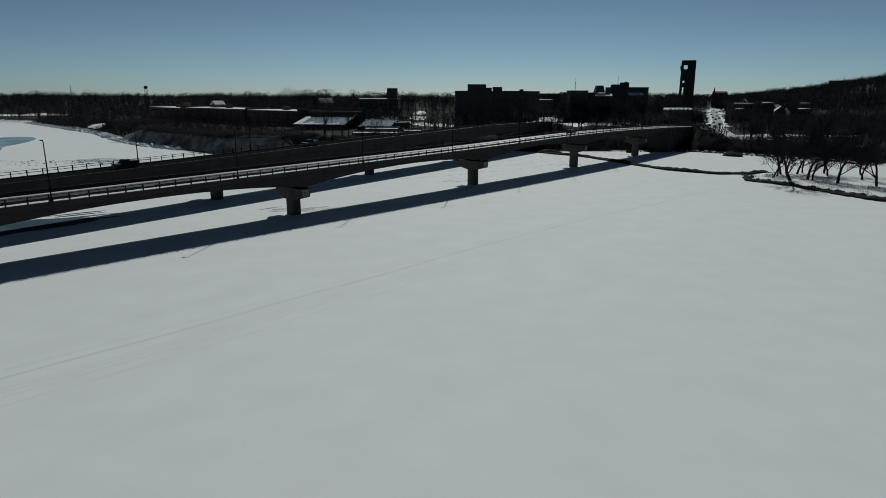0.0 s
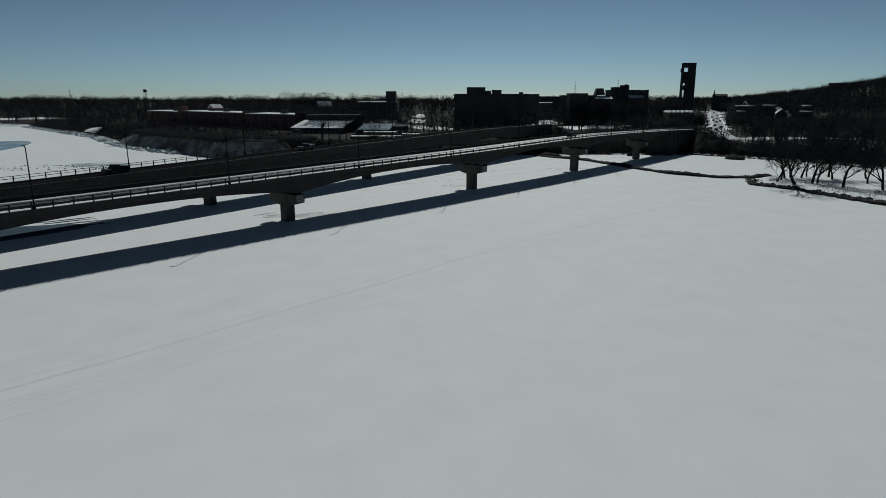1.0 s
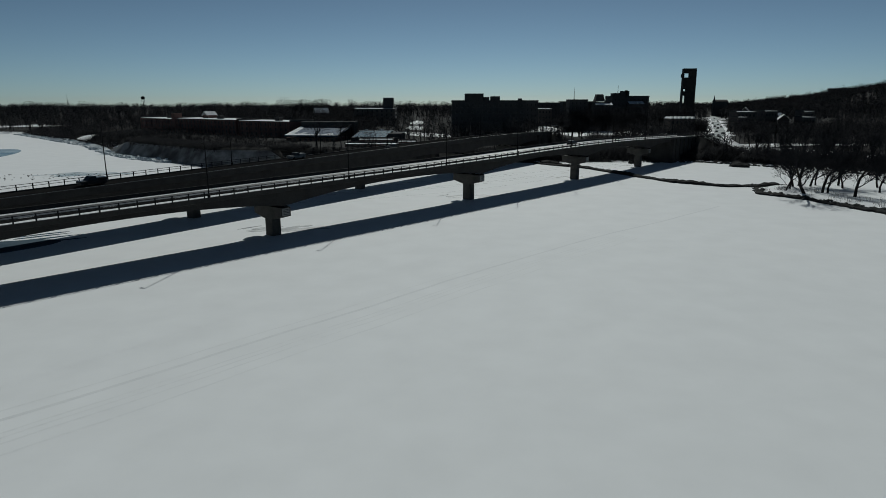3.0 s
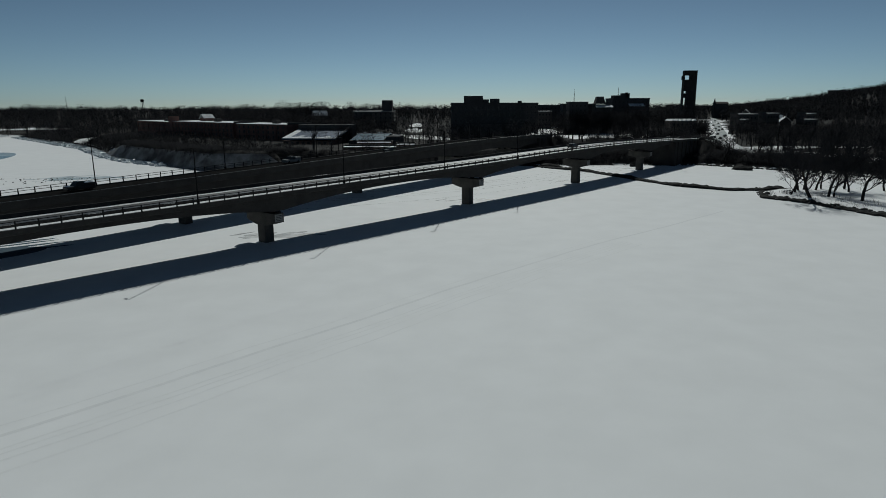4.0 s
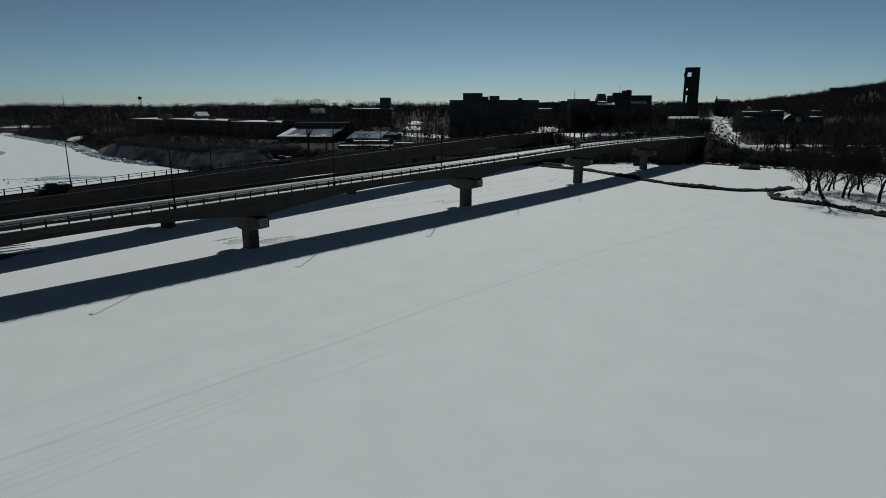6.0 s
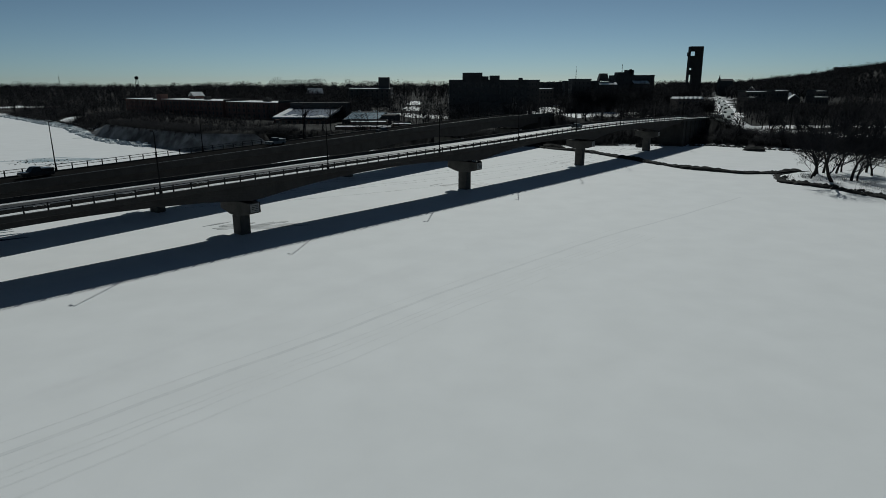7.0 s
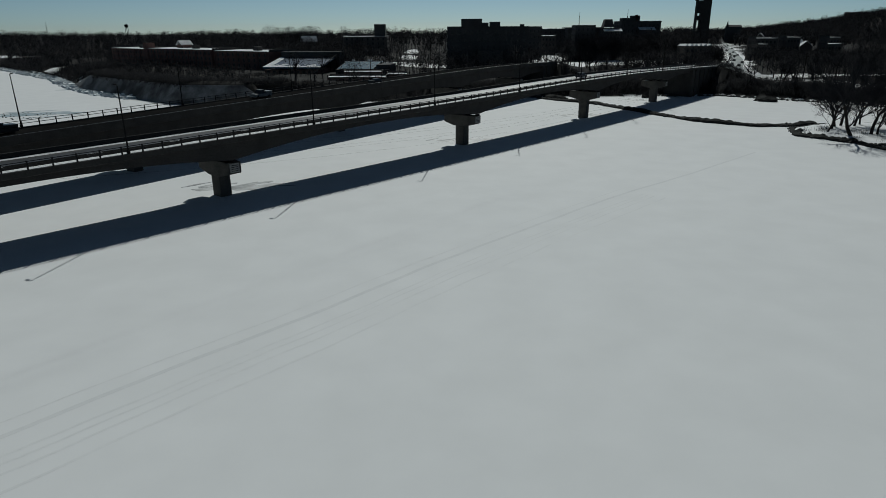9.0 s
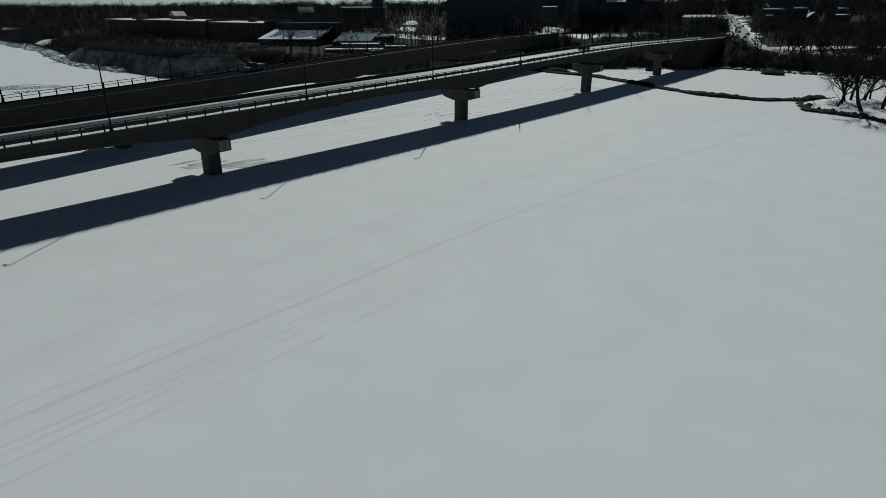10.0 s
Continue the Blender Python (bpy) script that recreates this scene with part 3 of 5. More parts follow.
roof_snow([(-13, -15), (15, -15), (15, -13.2), (8, -12.6), (0, -13.4), (-6, -12.2), (-9.4, -11), (-9.5, 2), (-10.5, 7), (-13, 9)], 0.22)
rnd = random.Random(4)
for k in range(26):
    x, y = rnd.uniform(-8.5, 13), -8.2 - 5 * rnd.random()
    r = rnd.uniform(0.4, 1.2)
    roof_snow([(x + r * 1.5 * math.cos(a) * rnd.uniform(0.6, 1.1), y + r * math.sin(a) * rnd.uniform(0.6, 1.1)) for a in np.linspace(0, math.tau, 9)[:-1]], 0.12)
for k in range(14):
    part("roof_seam", tube([(-12 + k * 2.0, -14.9, hb + 0.05), (-12 + k * 2.0, 8.9, ht + 0.05)], [0.05, 0.05], 4), BLUE_ROOF, pav)
part("upper_wall", box(30, 8, 16.6 - zb, 2, 13.2, 0), DARK_STONE, pav)
part("gable_edge", tube([(15.3, -15, hb), (15.6, 13, ht + 2.2)], [0.25, 0.25], 4), DARK_STONE, pav)
facade(pav, 26, 12, 0.3, 8.0 - zb, 1, 9, 1.6, 1.3)

# hall with a sloping glazed roof
zh = base_of(-34, 340, 20, 16)
hall = thing("market_hall", pose(-34, 340, zh, 0, 0, -6), "low hall with a sloping pale green glazed roof and snowy ridge", "building")
part("wall", box(25, 17.6, 9.3 - zh, 1.0, 0.2), DARK_STONE, hall)
part("ridge_wall", box(18, 3.6, 12.2 - zh, -1.5, 7.2, 0), DARK_STONE, hall)
part("side_block", box(6.6, 14, 11.4 - zh, 10.4, 1.6, 0), DARK_STONE, hall)


def hall_slope(x0, x1, y0, y1, thick, lift=0.0):
    """A slab lying on the hall's roof slope."""
    up = lambda y: 9.6 - zh + 2.4 * (y + 9.0) / 14.0 + lift
    bm = bmesh.new()
    top = [bm.verts.new((x, y, up(y) + thick)) for x, y in ((x0, y0), (x1, y0), (x1 + 0.9 * (y1 - y0) / 14, y1), (x0 + 0.9 * (y1 - y0) / 14, y1))]
    low = [bm.verts.new((v.co.x, v.co.y, v.co.z - thick)) for v in top]
    bm.faces.new(top), bm.faces.new(low[::-1])
    for i in range(4):
        k = (i + 1) % 4
        bm.faces.new((top[i], low[i], low[k], top[k]))
    return recalc(bm)


part("glazed_roof", hall_slope(-10.6, 6.4, -9.0, 5.0, 0.2), GREEN_GLASS, hall, "sloping pale green roof glazing")
for i in range(10):
    x = -10.4 + 16.5 * i / 9
    part("glazing_bar", hall_slope(x, x + 0.1, -9.0, 5.0, 0.06, 0.204), FRAME, hall)
part("roof_snow", box(18.4, 1.6, 0.25, -1.4, 6.4, 12.2 - zh + 0.004, 0.08), ROOF_SNOW, hall, "strip of snow along the ridge")
part("roof_snow", box(6.4, 1.2, 0.22, 10.4, 7.4, 11.4 - zh + 0.004, 0.08), ROOF_SNOW, hall, "strip of snow along the ridge")
for x, w in ((-6.5, 1.2), (1.0, 0.9), (2.3, 0.7)):
    part("roof_vent", box(w, 0.9, 0.7, x, 6.6, 12.2 - zh + 0.26, 0.1), ROOF_SNOW, hall, "snow-capped roof vent")
facade(hall, 22, 9, 0.8, 8.8 - zh, 1, 8, 1.5, 1.2)
flat_block("low_annex", -44, -20, 297, 6, 9.2, BRICK, "low brick annex with snow along its flat roof", 0, 9)
flat_block("low_annex", -41, -24, 322, 6, 9.8, BRICK, "narrow brick annex with a snowy flat roof", 0, 5)
flat_block("low_annex", -21, -12, 312, 6, 9.4, BRICK, "small brick annex with a snowy flat roof", 0, 3)

# the court building with a mansard tower and chimney
court, ch = flat_block("court_building", 146.5, 178, 560, 24, 32.9, DARK_STONE, "dark civic block with stepped roof line and chimney", 6, 9, snow=False)
part("attic", box(10.6, 10, 3.2, -8.8, -4, ch), DARK_STONE, court)
part("attic", box(6, 8, 5.0, 5 - 8.0, -3, ch), DARK_STONE, court)
part("chimney", box(2.0, 2.0, 5.6, -2.6, -6, ch, 0.1), BRICK, court)
part("lean_to_roof", box(13, 6, 0.3), ROOF_SNOW, court, "sloping lean-to roof under snow", at=pose(4, -14.6, 27.1 - court.location.z, 20))
part("terrace_block", box(14, 5, 26.0 - court.location.z, 4, -14.6, 0), DARK_STONE, court)
zm = base_of(121.5, 506, 9, 9)
mans = thing("mansard_house", pose(121.5, 505, zm, 0, 0, 0), "dark stone house with a steep mansard roof", "building")
part("wall", box(14, 12, 27.5 - zm), DARK_STONE, mans)
bm = bmesh.new()
bmesh.ops.create_cone(bm, cap_ends=True, segments=4, radius1=5.4, radius2=3.5, depth=5.4, matrix=Matrix.Translation((0, 0, 30.6 - zm)) @ Matrix.Rotation(math.pi / 4, 4, "Z"))
part("mansard_roof", bm, SHINGLE, mans)
part("lean_to_roof", box(13, 4.5, 0.3), ROOF_SNOW, mans, "sloping lean-to roof under snow", at=pose(2, -7, 26.0 - zm, 20))
facade(mans, 12, 6, 2, 26 - zm, 5, 4, 1.1, 1.9)
flat_block("office_block", 97.8, 111.8, 500, 14, 29.5, DARK_STONE, "dark narrow block with flat roof", 6, 4, snow=False)
flat_block("office_block", 110, 140, 590, 14, 28.5, DARK_STONE, "dark block in the town with flat roof", 5, 7, snow=False)

# tall open concrete tower
zt = base_of(233, 626, 16, 12) 
tower = thing("bell_tower", pose(236.4, 626, zt, 0, 0, -6) @ Matrix.Diagonal((0.84, 1, 1, 1)), "tall dark concrete tower with rectangular openings", "tower")
H = 58.9 - zt


def leg(x0, x1, z0, z1, lean=0.0, flare=0.0, d=7.0):
    """A wall slab of the tower, from x0 to x1; flare widens its foot."""
    bm = bmesh.new()
    pts = [(x0, z0), (x1 + flare, z0), (x1 + flare * 0.3, z0 + (z1 - z0) * 0.12), (x1 + lean, z1), (x0 + lean, z1)]
    a = [bm.verts.new((x, -d / 2, z)) for x, z in pts]
    b = [bm.verts.new((x, d / 2, z)) for x, z in pts]
    bm.faces.new(a), bm.faces.new(b[::-1])
    for i in range(5):
        j = (i + 1) % 5
        bm.faces.new((a[i], b[i], b[j], a[j]))
    return recalc(bm)


part("wall", leg(-0.2, 6.6, 0, H, 0.0, 2.2), CONCRETE, tower)
part("wall", leg(-7.4, -6.6, 0, H), CONCRETE, tower)
for a, b in ((58.9, 54.6), (50.6, 40.1), (38.0, 33.9), (25.0, zt)):
    part("beam", box(6.45, 6.98, a - b, -3.4, 0, b - zt), CONCRETE, tower)
part("wall", box(2.6, 6.96, 33.9 - 25.0, -1.5, 0, 25.0 - zt), CONCRETE, tower)
part("wall", box(2.4, 6.96, 40.1 - 38.0, -1.4, 0, 38.0 - zt), CONCRETE, tower)
part("balcony", box(1.2, 6, 3.4, -7.9, 0, 50.5 - zt), CONCRETE, tower)
part("foot", box(15, 9, 6.0, 0.2, 0, 0), CONCRETE, tower)

# church with a steeple
zc = base_of(410, 950, 20, 10)
church = thing("church", pose(409.9, 950, zc), "dark church with a pointed steeple and long nave", "church")
part("nave", box(19, 9, 30 - zc), DARK_STONE, church)
part("roof", to_mesh("roof", gable_mesh(19, 9, 2.3, 0.4, 0.2), SHINGLE), None, church).location.z = 30 - zc
part("tower", box(3.0, 3.0, 30.5 - zc, -9.8, -2, 0), DARK_STONE, church)
bm = bmesh.new()
bmesh.ops.create_cone(bm, cap_ends=True, segments=8, radius1=1.8, radius2=0.05, depth=8, matrix=Matrix.Translation((-9.8, -2, 34.5 - zc)))
part("spire", bm, SHINGLE, church)

# workshop with a saw-tooth snowy roof
zz = base_of(172, 470, 20, 14)
shop = thing("workshop", pose(172, 470, zz, 0, 0, 4), "long workshop with a saw-tooth roof under snow", "building")
part("wall", box(19, 12, 15.9 - zz), TAN_WALL, shop)
for i in range(6):
    bm = bmesh.new()
    x0, x1 = -9.4 + 3.15 * i, -9.4 + 3.15 * (i + 1) - 0.8
    v = [bm.verts.new((x, y, z)) for y in (-6, 6) for x, z in ((x0, 15.9 - zz), (x1, 15.9 - zz), (x1 - 0.8, 17.2 - zz))]
    bm.faces.new(v[:3]), bm.faces.new(v[3:][::-1])
    for a, b in ((0, 1), (1, 2), (2, 0)):
        bm.faces.new((v[a], v[b], v[b + 3], v[a + 3]))
    part("roof_tooth", recalc(bm), ROOF_SNOW, shop)
facade(shop, 18, 6, 1, 15.2 - zz, 2, 6, 1.6, 2.0)

# flat blocks and houses on the right-hand side of the town
for x0, x1, y, d, top, st, bays in ((219.8, 235.2, 486, 12, 21.1, 3, 5), (243, 253, 490, 12, 21.6, 3, 4), (267, 274.6, 480, 12, 21.5, 3, 3), (258, 268, 466, 10, 17.6, 2, 4), (212, 219, 466, 10, 17.6, 2, 3)):
    flat_block("town_building", x0, x1, y, d, top, TAN_WALL, "dark town building with a snow-covered flat roof", st, bays)
for x, y, w, d, hh, rise, yaw, mat in ((-112, 604, 12, 9, 9, 4, 25, PALE_WALL), (273.5, 520, 11, 8, 8, 3.5, 70, TAN_WALL),
                                       (312, 600, 10, 8, 7, 4, 40, PALE_WALL), (300, 640, 11, 8, 8, 4, -30, TAN_WALL),
                                       (405, 860, 14, 10, 9, 5, 60, PALE_WALL), 
                                       (20, 640, 10, 8, 8, 4, 55, TAN_WALL)):
    house(x, y, w, d, hh, rise, yaw, mat)
hz = ground_z(1232, 2000)
flat_block("hill_building", 1213, 1251, 2000, 20, hz + 22, DARK_STONE, "dark block on top of the wooded ridge", 4, 8, snow=False)


def lattice_mast(name, x, y, top, label, wide=1.2):
    z = ground_z(x, y) - 0.3
    root = thing(name, pose(x, y, z), label, "mast")
    h = top - z
    for a in range(3):
        p = (wide * math.cos(a * 2.094), wide * math.sin(a * 2.094))
        part("leg", tube([(p[0], p[1], 0), (p[0] * 0.3, p[1] * 0.3, h * 0.85)], [0.25, 0.15], 4), DARK_METAL, root)
    part("antenna", tube([(0, 0, h * 0.8), (0, 0, h)], [0.2, 0.12], 4), DARK_METAL, root)
    for k in range(6):
        z1, r = h * 0.85 * (k + 0.5) / 6, wide * (1 - 0.7 * (k + 0.5) / 6)
        for a in range(3):
            part("brace", tube([(r * math.cos(a * 2.094), r * math.sin(a * 2.094), z1), (r * math.cos(a * 2.094 + 2.094), r * math.sin(a * 2.094 + 2.094), z1)], [0.1, 0.1], 4), DARK_METAL, root)
    return root


lattice_mast("radio_mast", 226, 1100, 55, "thin radio mast above the roofs")
lattice_mast("radio_mast", 155, 575, 42, "thin antenna mast on the skyline", 0.6)
lattice_mast("radio_mast", -800, 1380, 48, "thin radio mast far behind the woods")
zw = ground_z(-694, 1500)
wt = thing("water_tower", pose(-694, 1500, zw), "small water tower on legs above the woods", "water tower")
for a in range(4):
    part("leg", tube([(4 * math.cos(a * 1.571 + 0.5), 4 * math.sin(a * 1.571 + 0.5), 0), (2.6 * math.cos(a * 1.571 + 0.5), 2.6 * math.sin(a * 1.571 + 0.5), 38 - zw)], [0.5, 0.4], 5), DARK_METAL, wt)
bm = bmesh.new()
bmesh.ops.create_uvsphere(bm, u_segments=14, v_segments=8, radius=4.4, matrix=Matrix.Translation((0, 0, 41 - zw)) @ Matrix.Diagonal((1, 1, 0.85, 1)))
part("tank", bm, DARK_METAL, wt)


# ---- trees ----
def bare_tree_mesh(name, seed, height, spread, levels=4, lean=(0.0, 0.0), stout=1.0, stem=0.36):
    """Limbs of a leafless tree: a tapered trunk that forks again and again. Returns trunk mesh and crown mesh."""
    r = random.Random(seed)
    trunk, crown = bmesh.new(), bmesh.new()

    def cone(bm, p, q, r0, r1, sides):
        d = (q - p).normalized()
        a = d.orthogonal().normalized()
        b = d.cross(a)
        ring = [[bm.verts.new(o + (a * math.cos(k * math.tau / sides) + b * math.sin(k * math.tau / sides)) * rr) for k in range(sides)] for o, rr in ((p, r0), (q, r1))]
        for k in range(sides):
            bm.faces.new((ring[0][k], ring[0][(k + 1) % sides], ring[1][(k + 1) % sides], ring[1][k]))

    def grow(bm, p, d, length, rad, level):
        steps = 3 if level < 2 else 2
        pts = [p]
        for i in range(steps):
            d = (d + Vector((r.gauss(0, 0.16), r.gauss(0, 0.16), r.gauss(0.05, 0.09)))).normalized()
            q = pts[-1] + d * length / steps
            cone(bm, pts[-1], q, rad * (1 - 0.5 * i / steps), rad * (1 - 0.5 * (i + 1) / steps), 6 if level == 0 else (4 if level < 3 else 3))
            pts.append(q)
        if level >= levels:
            return
        n = (5, 6, 6, 7)[min(level, 3)]
        for k in range(n):
            f = 1.0 if k == 0 else r.uniform(0.35, 1.0)
            at = pts[0].lerp(pts[-1], f) if steps == 1 else pts[min(steps, max(1, round(f * steps)))]
            ang = r.uniform(0, math.tau)
            tilt = r.uniform(0.35, 0.95) * (0.6 if k == 0 else 1.0)
            side = d.orthogonal().normalized()
            side.rotate(Matrix.Rotation(ang, 3, d))
            nd = (d * math.cos(tilt) + side * math.sin(tilt) * spread).normalized()
            grow(crown, at, nd, length * r.uniform(0.5, 0.78), rad * r.uniform(0.38, 0.53), level + 1)

    grow(trunk, Vector((0, 0, -0.3)), Vector((lean[0], lean[1], 1)).normalized(), height * stem, height * 0.026 * stout, 0)
    return to_mesh("trunk", trunk, BARK, True), to_mesh("crown", crown, TWIG)


TREES = [bare_tree_mesh("tree", 10 + k, h, sp * 0.75, 4, ln, 0.85, 0.42) for k, (h, sp, ln) in enumerate(((15, 1.0, (0.05, 0)), (13, 1.2, (-0.15, 0.1)), (16, 0.9, (0.0, -0.05)), (12, 1.25, (0.25, 0)), (14, 1.1, (-0.3, 0.05))))]
TREES.append(bare_tree_mesh("tree", 77, 15, 0.8, 4, (-0.8, 0.0), 1.05, 0.5))


TREES_FAR = [bare_tree_mesh("tree", 30 + k, h, sp, 3, ln, 1.25) for k, (h, sp, ln) in enumerate(((15, 1.0, (0.05, 0)), (13, 1.2, (-0.15, 0.1)), (16, 0.9, (0.0, -0.05)), (12, 1.25, (0.25, 0)), (14, 1.1, (-0.3, 0.05))))]


def tree_at(kind, x, y, scale, yaw, label="leafless dark riverside tree with fine twigs", group="bare trees by the river", far=True):
    root = thing("bare_tree", Matrix.Translation((x, y, ground_z(x, y) - 0.05)) @ Matrix.Rotation(yaw, 4, "Z") @ Matrix.Scale(scale, 4), label, "tree", group)
    pick = TREES_FAR if far else TREES
    part("trunk", pick[kind][0], None, root)
    part("crown", pick[kind][1], None, root)
    return root


rnd = random.Random(11)
for kind, x, y, sc in ((1, 101.3, 194.6, 0.8), (0, 105, 199, 0.9), (2, 108.5, 203.5, 0.95), (0, 111, 205, 1.0), (2, 114, 204, 0.9), (2, 109.4, 190, 1.05), (1, 117.5, 207, 0.9),
                       (3, 110.9, 189.8, 1.05), (2, 113.4, 181.6, 1.1), (1, 121, 199, 1.0), (0, 124, 206, 1.0), (4, 126, 190, 0.9), (1, 133, 201, 1.0), (0, 121, 176, 1.05), (2, 131, 180, 1.0), (3, 138, 192, 1.0)):
    tree_at(kind, x, y, sc * 1.12, rnd.uniform(0, 6.28), "leafless dark tree on the snowy island", "bare trees on the island", False)

tree_at(5, 103.4, 188.2, 1.15, 0.0, "leafless dark tree leaning over the island's edge", "bare trees on the island", False)

# trees along the right bank and round the bridge ends
placed = 0
while placed < 84:
    x, y = rnd.uniform(112, 300), rnd.uniform(225, 390)
    d = float(shore_distance(np.array([x]), np.array([y]))[0])
    near_m = x * NEAR.u.x + y * NEAR.u.y
    near_n = x * NEAR.v.x + y * NEAR.v.y - NEAR.centre(near_m)
    if not 4 < d < 95 or abs(near_n) < 15 or float(polyline_distance(np.array([x]), np.array([y]), STREET)[0][0]) < 14:
        continue
    tree_at(rnd.randrange(5), x, y, rnd.uniform(0.65, 1.0), rnd.uniform(0, 6.28), "leafless dark tree on the snowy river bank", "bare trees on the right bank")
    placed += 1
placed = 0
while placed < 46:
    x, y = rnd.uniform(60, 150), rnd.uniform(318, 440)
    near_m = x * NEAR.u.x + y * NEAR.u.y
    near_n = x * NEAR.v.x + y * NEAR.v.y - NEAR.centre(near_m)
    if near_n > -14 or (x < 84 and y > 395) or abs(x * FAR.v.x + y * FAR.v.y - FAR.n0) < 10:
        continue
    tree_at(rnd.randrange(5), x, y, rnd.uniform(0.5, 0.85), rnd.uniform(0, 6.28), "leafless dark park tree in snow", "bare trees in the park")
    placed += 1
for x, y, sc in ((-6, 418, 1.0), (8, 352, 0.7), (-34, 395, 0.7), (69, 346, 0.9), (74, 352, 0.95), (79, 341, 0.8), (85, 351, 0.9), (77, 360, 1.0), (150, 372, 0.7), (176, 432, 0.7), (189, 425, 0.8), (223, 500, 0.7), (-140, 700, 1.7), (-160, 705, 1.6)):
    tree_at(rnd.randrange(5), x, y, sc, rnd.uniform(0, 6.28), "leafless dark tree among the buildings", "bare trees in the town")


BUILT = [(o.matrix_basis.translation.x, o.matrix_basis.translation.y) for o in scene.objects if o.parent is None and o.type == "EMPTY" and o.get("category") in ("building", "house", "church", "tower")]


def spikes_mesh(p, tip, w, ang):
    """Slender three-sided spikes from points p to tips, w half as wide at the foot."""
    n = len(p)
    ca, sa, o = np.cos(ang), np.sin(ang), np.zeros(n)
    v = np.stack([p + np.stack([-w * sa, w * ca, o], 1), p + np.stack([w * sa, -w * ca, o], 1), p + np.stack([w * ca * 0.9, w * sa * 0.9, w * 1.2], 1), tip], 1).reshape(-1, 3)
    k = np.arange(n)[:, None] * 4
    f = np.concatenate([k + np.array([[0, 1, 3]]), k + np.array([[1, 2, 3]]), k + np.array([[2, 0, 3]])])
    return v, f


def fast_mesh(name, verts, tris, mat):
    me = bpy.data.meshes.new(name)
    me.vertices.add(len(verts))
    me.vertices.foreach_set("co", np.asarray(verts, np.float32).ravel())
    me.loops.add(len(tris) * 3)
    me.loops.foreach_set("vertex_index", np.asarray(tris, np.int32).ravel())
    me.polygons.add(len(tris))
    me.polygons.foreach_set("loop_start", np.arange(0, len(tris) * 3, 3, dtype=np.int32))
    me.materials.append(mat)
    me.update(calc_edges=True)
    return me


def spots_where(g, count, draw, ok):
    """Random places drawn by draw(g, n) that pass ok(x, y) and stand clear of lots and buildings."""
    xs, ys = np.zeros(0), np.zeros(0)
    while len(xs) < count:
        x, y = draw(g, count * 2)
        good = ok(x, y) & (polyline_distance(x, y, STREET)[0] > 9)
        for cx, cy, a, b in CLEAR:
            good &= ((x - cx) / a) ** 2 + ((y - cy) / b) ** 2 > 1
        for cx, cy, a, b in LOW_GROWTH:
            good &= ((x - cx) / a) ** 2 + ((y - cy) / b) ** 2 > 1
        for bx, by in BUILT:
            good &= (np.abs(x - bx) > 11) | (np.abs(y - by) > 11)
        xs, ys = np.concatenate([xs, x[good]]), np.concatenate([ys, y[good]])
    return xs[:count], ys[:count]


def woods(name, label, seed, count, draw, ok, height, twigs, width, shafts=12, low=0.65):
    """Many small leafless trees in one mesh: trunks with fans of limbs and slender twigs."""
    g = np.random.default_rng(seed)
    x, y = spots_where(g, count, draw, ok)
    z = land_height(x, y) - 0.4
    h = height * g.uniform(low, 1.15, count) * (1 + 0.16 * np.sin(x * 0.021 + 2 * np.sin(y * 0.008)) + 0.1 * np.sin(x * 0.063 + y * 0.02))
    cr = h * g.uniform(0.26, 0.4, count)
    n = 1 + shafts + twigs
    kind = np.arange(n)[None, :]
    trunk, limb = kind == 0, (kind > 0) & (kind <= shafts)
    sh = (count, n)
    ang = g.uniform(0, math.tau, sh)
    hs = np.where(trunk, 0.0, np.where(limb, g.uniform(0.2, 0.5, sh), g.uniform(0.28, 0.92, sh))) * h[:, None]
    rs = np.where(trunk | limb, 0.0, g.uniform(0.1, 1.0, sh)) * cr[:, None] * np.sqrt(np.clip(1 - (hs / h[:, None] - 0.58) ** 2 * 4, 0.1, 1))
    ln = np.where(trunk, 0.85, np.where(limb, g.uniform(0.25, 0.45, sh), g.uniform(0.10, 0.26, sh))) * h[:, None]
    out = np.where(trunk, 0.05, np.where(limb, g.uniform(0.2, 0.8, sh), g.uniform(0.3, 1.05, sh)))
    w = np.where(trunk, width * 1.7, np.where(limb, width, width * 0.62)) * np.ones(sh)
    p = np.stack([x[:, None] + rs * np.cos(ang), y[:, None] + rs * np.sin(ang), z[:, None] + hs], 2).reshape(-1, 3)
    tip = p + np.stack([ln * out * np.cos(ang), ln * out * np.sin(ang), ln * np.sqrt(np.clip(1 - out * out * 0.85, 0.05, 1)) * np.where(trunk | limb, 1.0, g.uniform(-0.25, 1.0, sh))], 2).reshape(-1, 3)
    reach = np.hypot(tip[:, 0] - np.repeat(x, n), tip[:, 1] - np.repeat(y, n)) / np.repeat(cr * 1.25, n)
    dome = np.repeat(z, n) + np.repeat(h, n) * (0.55 + 0.45 * np.sqrt(np.clip(1 - reach * reach, 0, 1)))
    tip[:, 2] = np.minimum(tip[:, 2], dome * g.uniform(0.97, 1.0, len(dome)))
    v, f = spikes_mesh(p, tip, w.ravel(), ang.ravel() + g.uniform(0, 6, sh).ravel())
    return tagged(new(name, fast_mesh(name, v, f, TWIG)), label, "woods", kind="stuff")


def wedge(y0, y1, b0, b1, power=1.0):
    """Places from y0 to y1 whose bearing x / y lies between b0 and b1."""
    def draw(g, n):
        y = y0 + (y1 - y0) * g.random(n) ** power
        return g.uniform(b0, b1, n) * y, y
    return draw


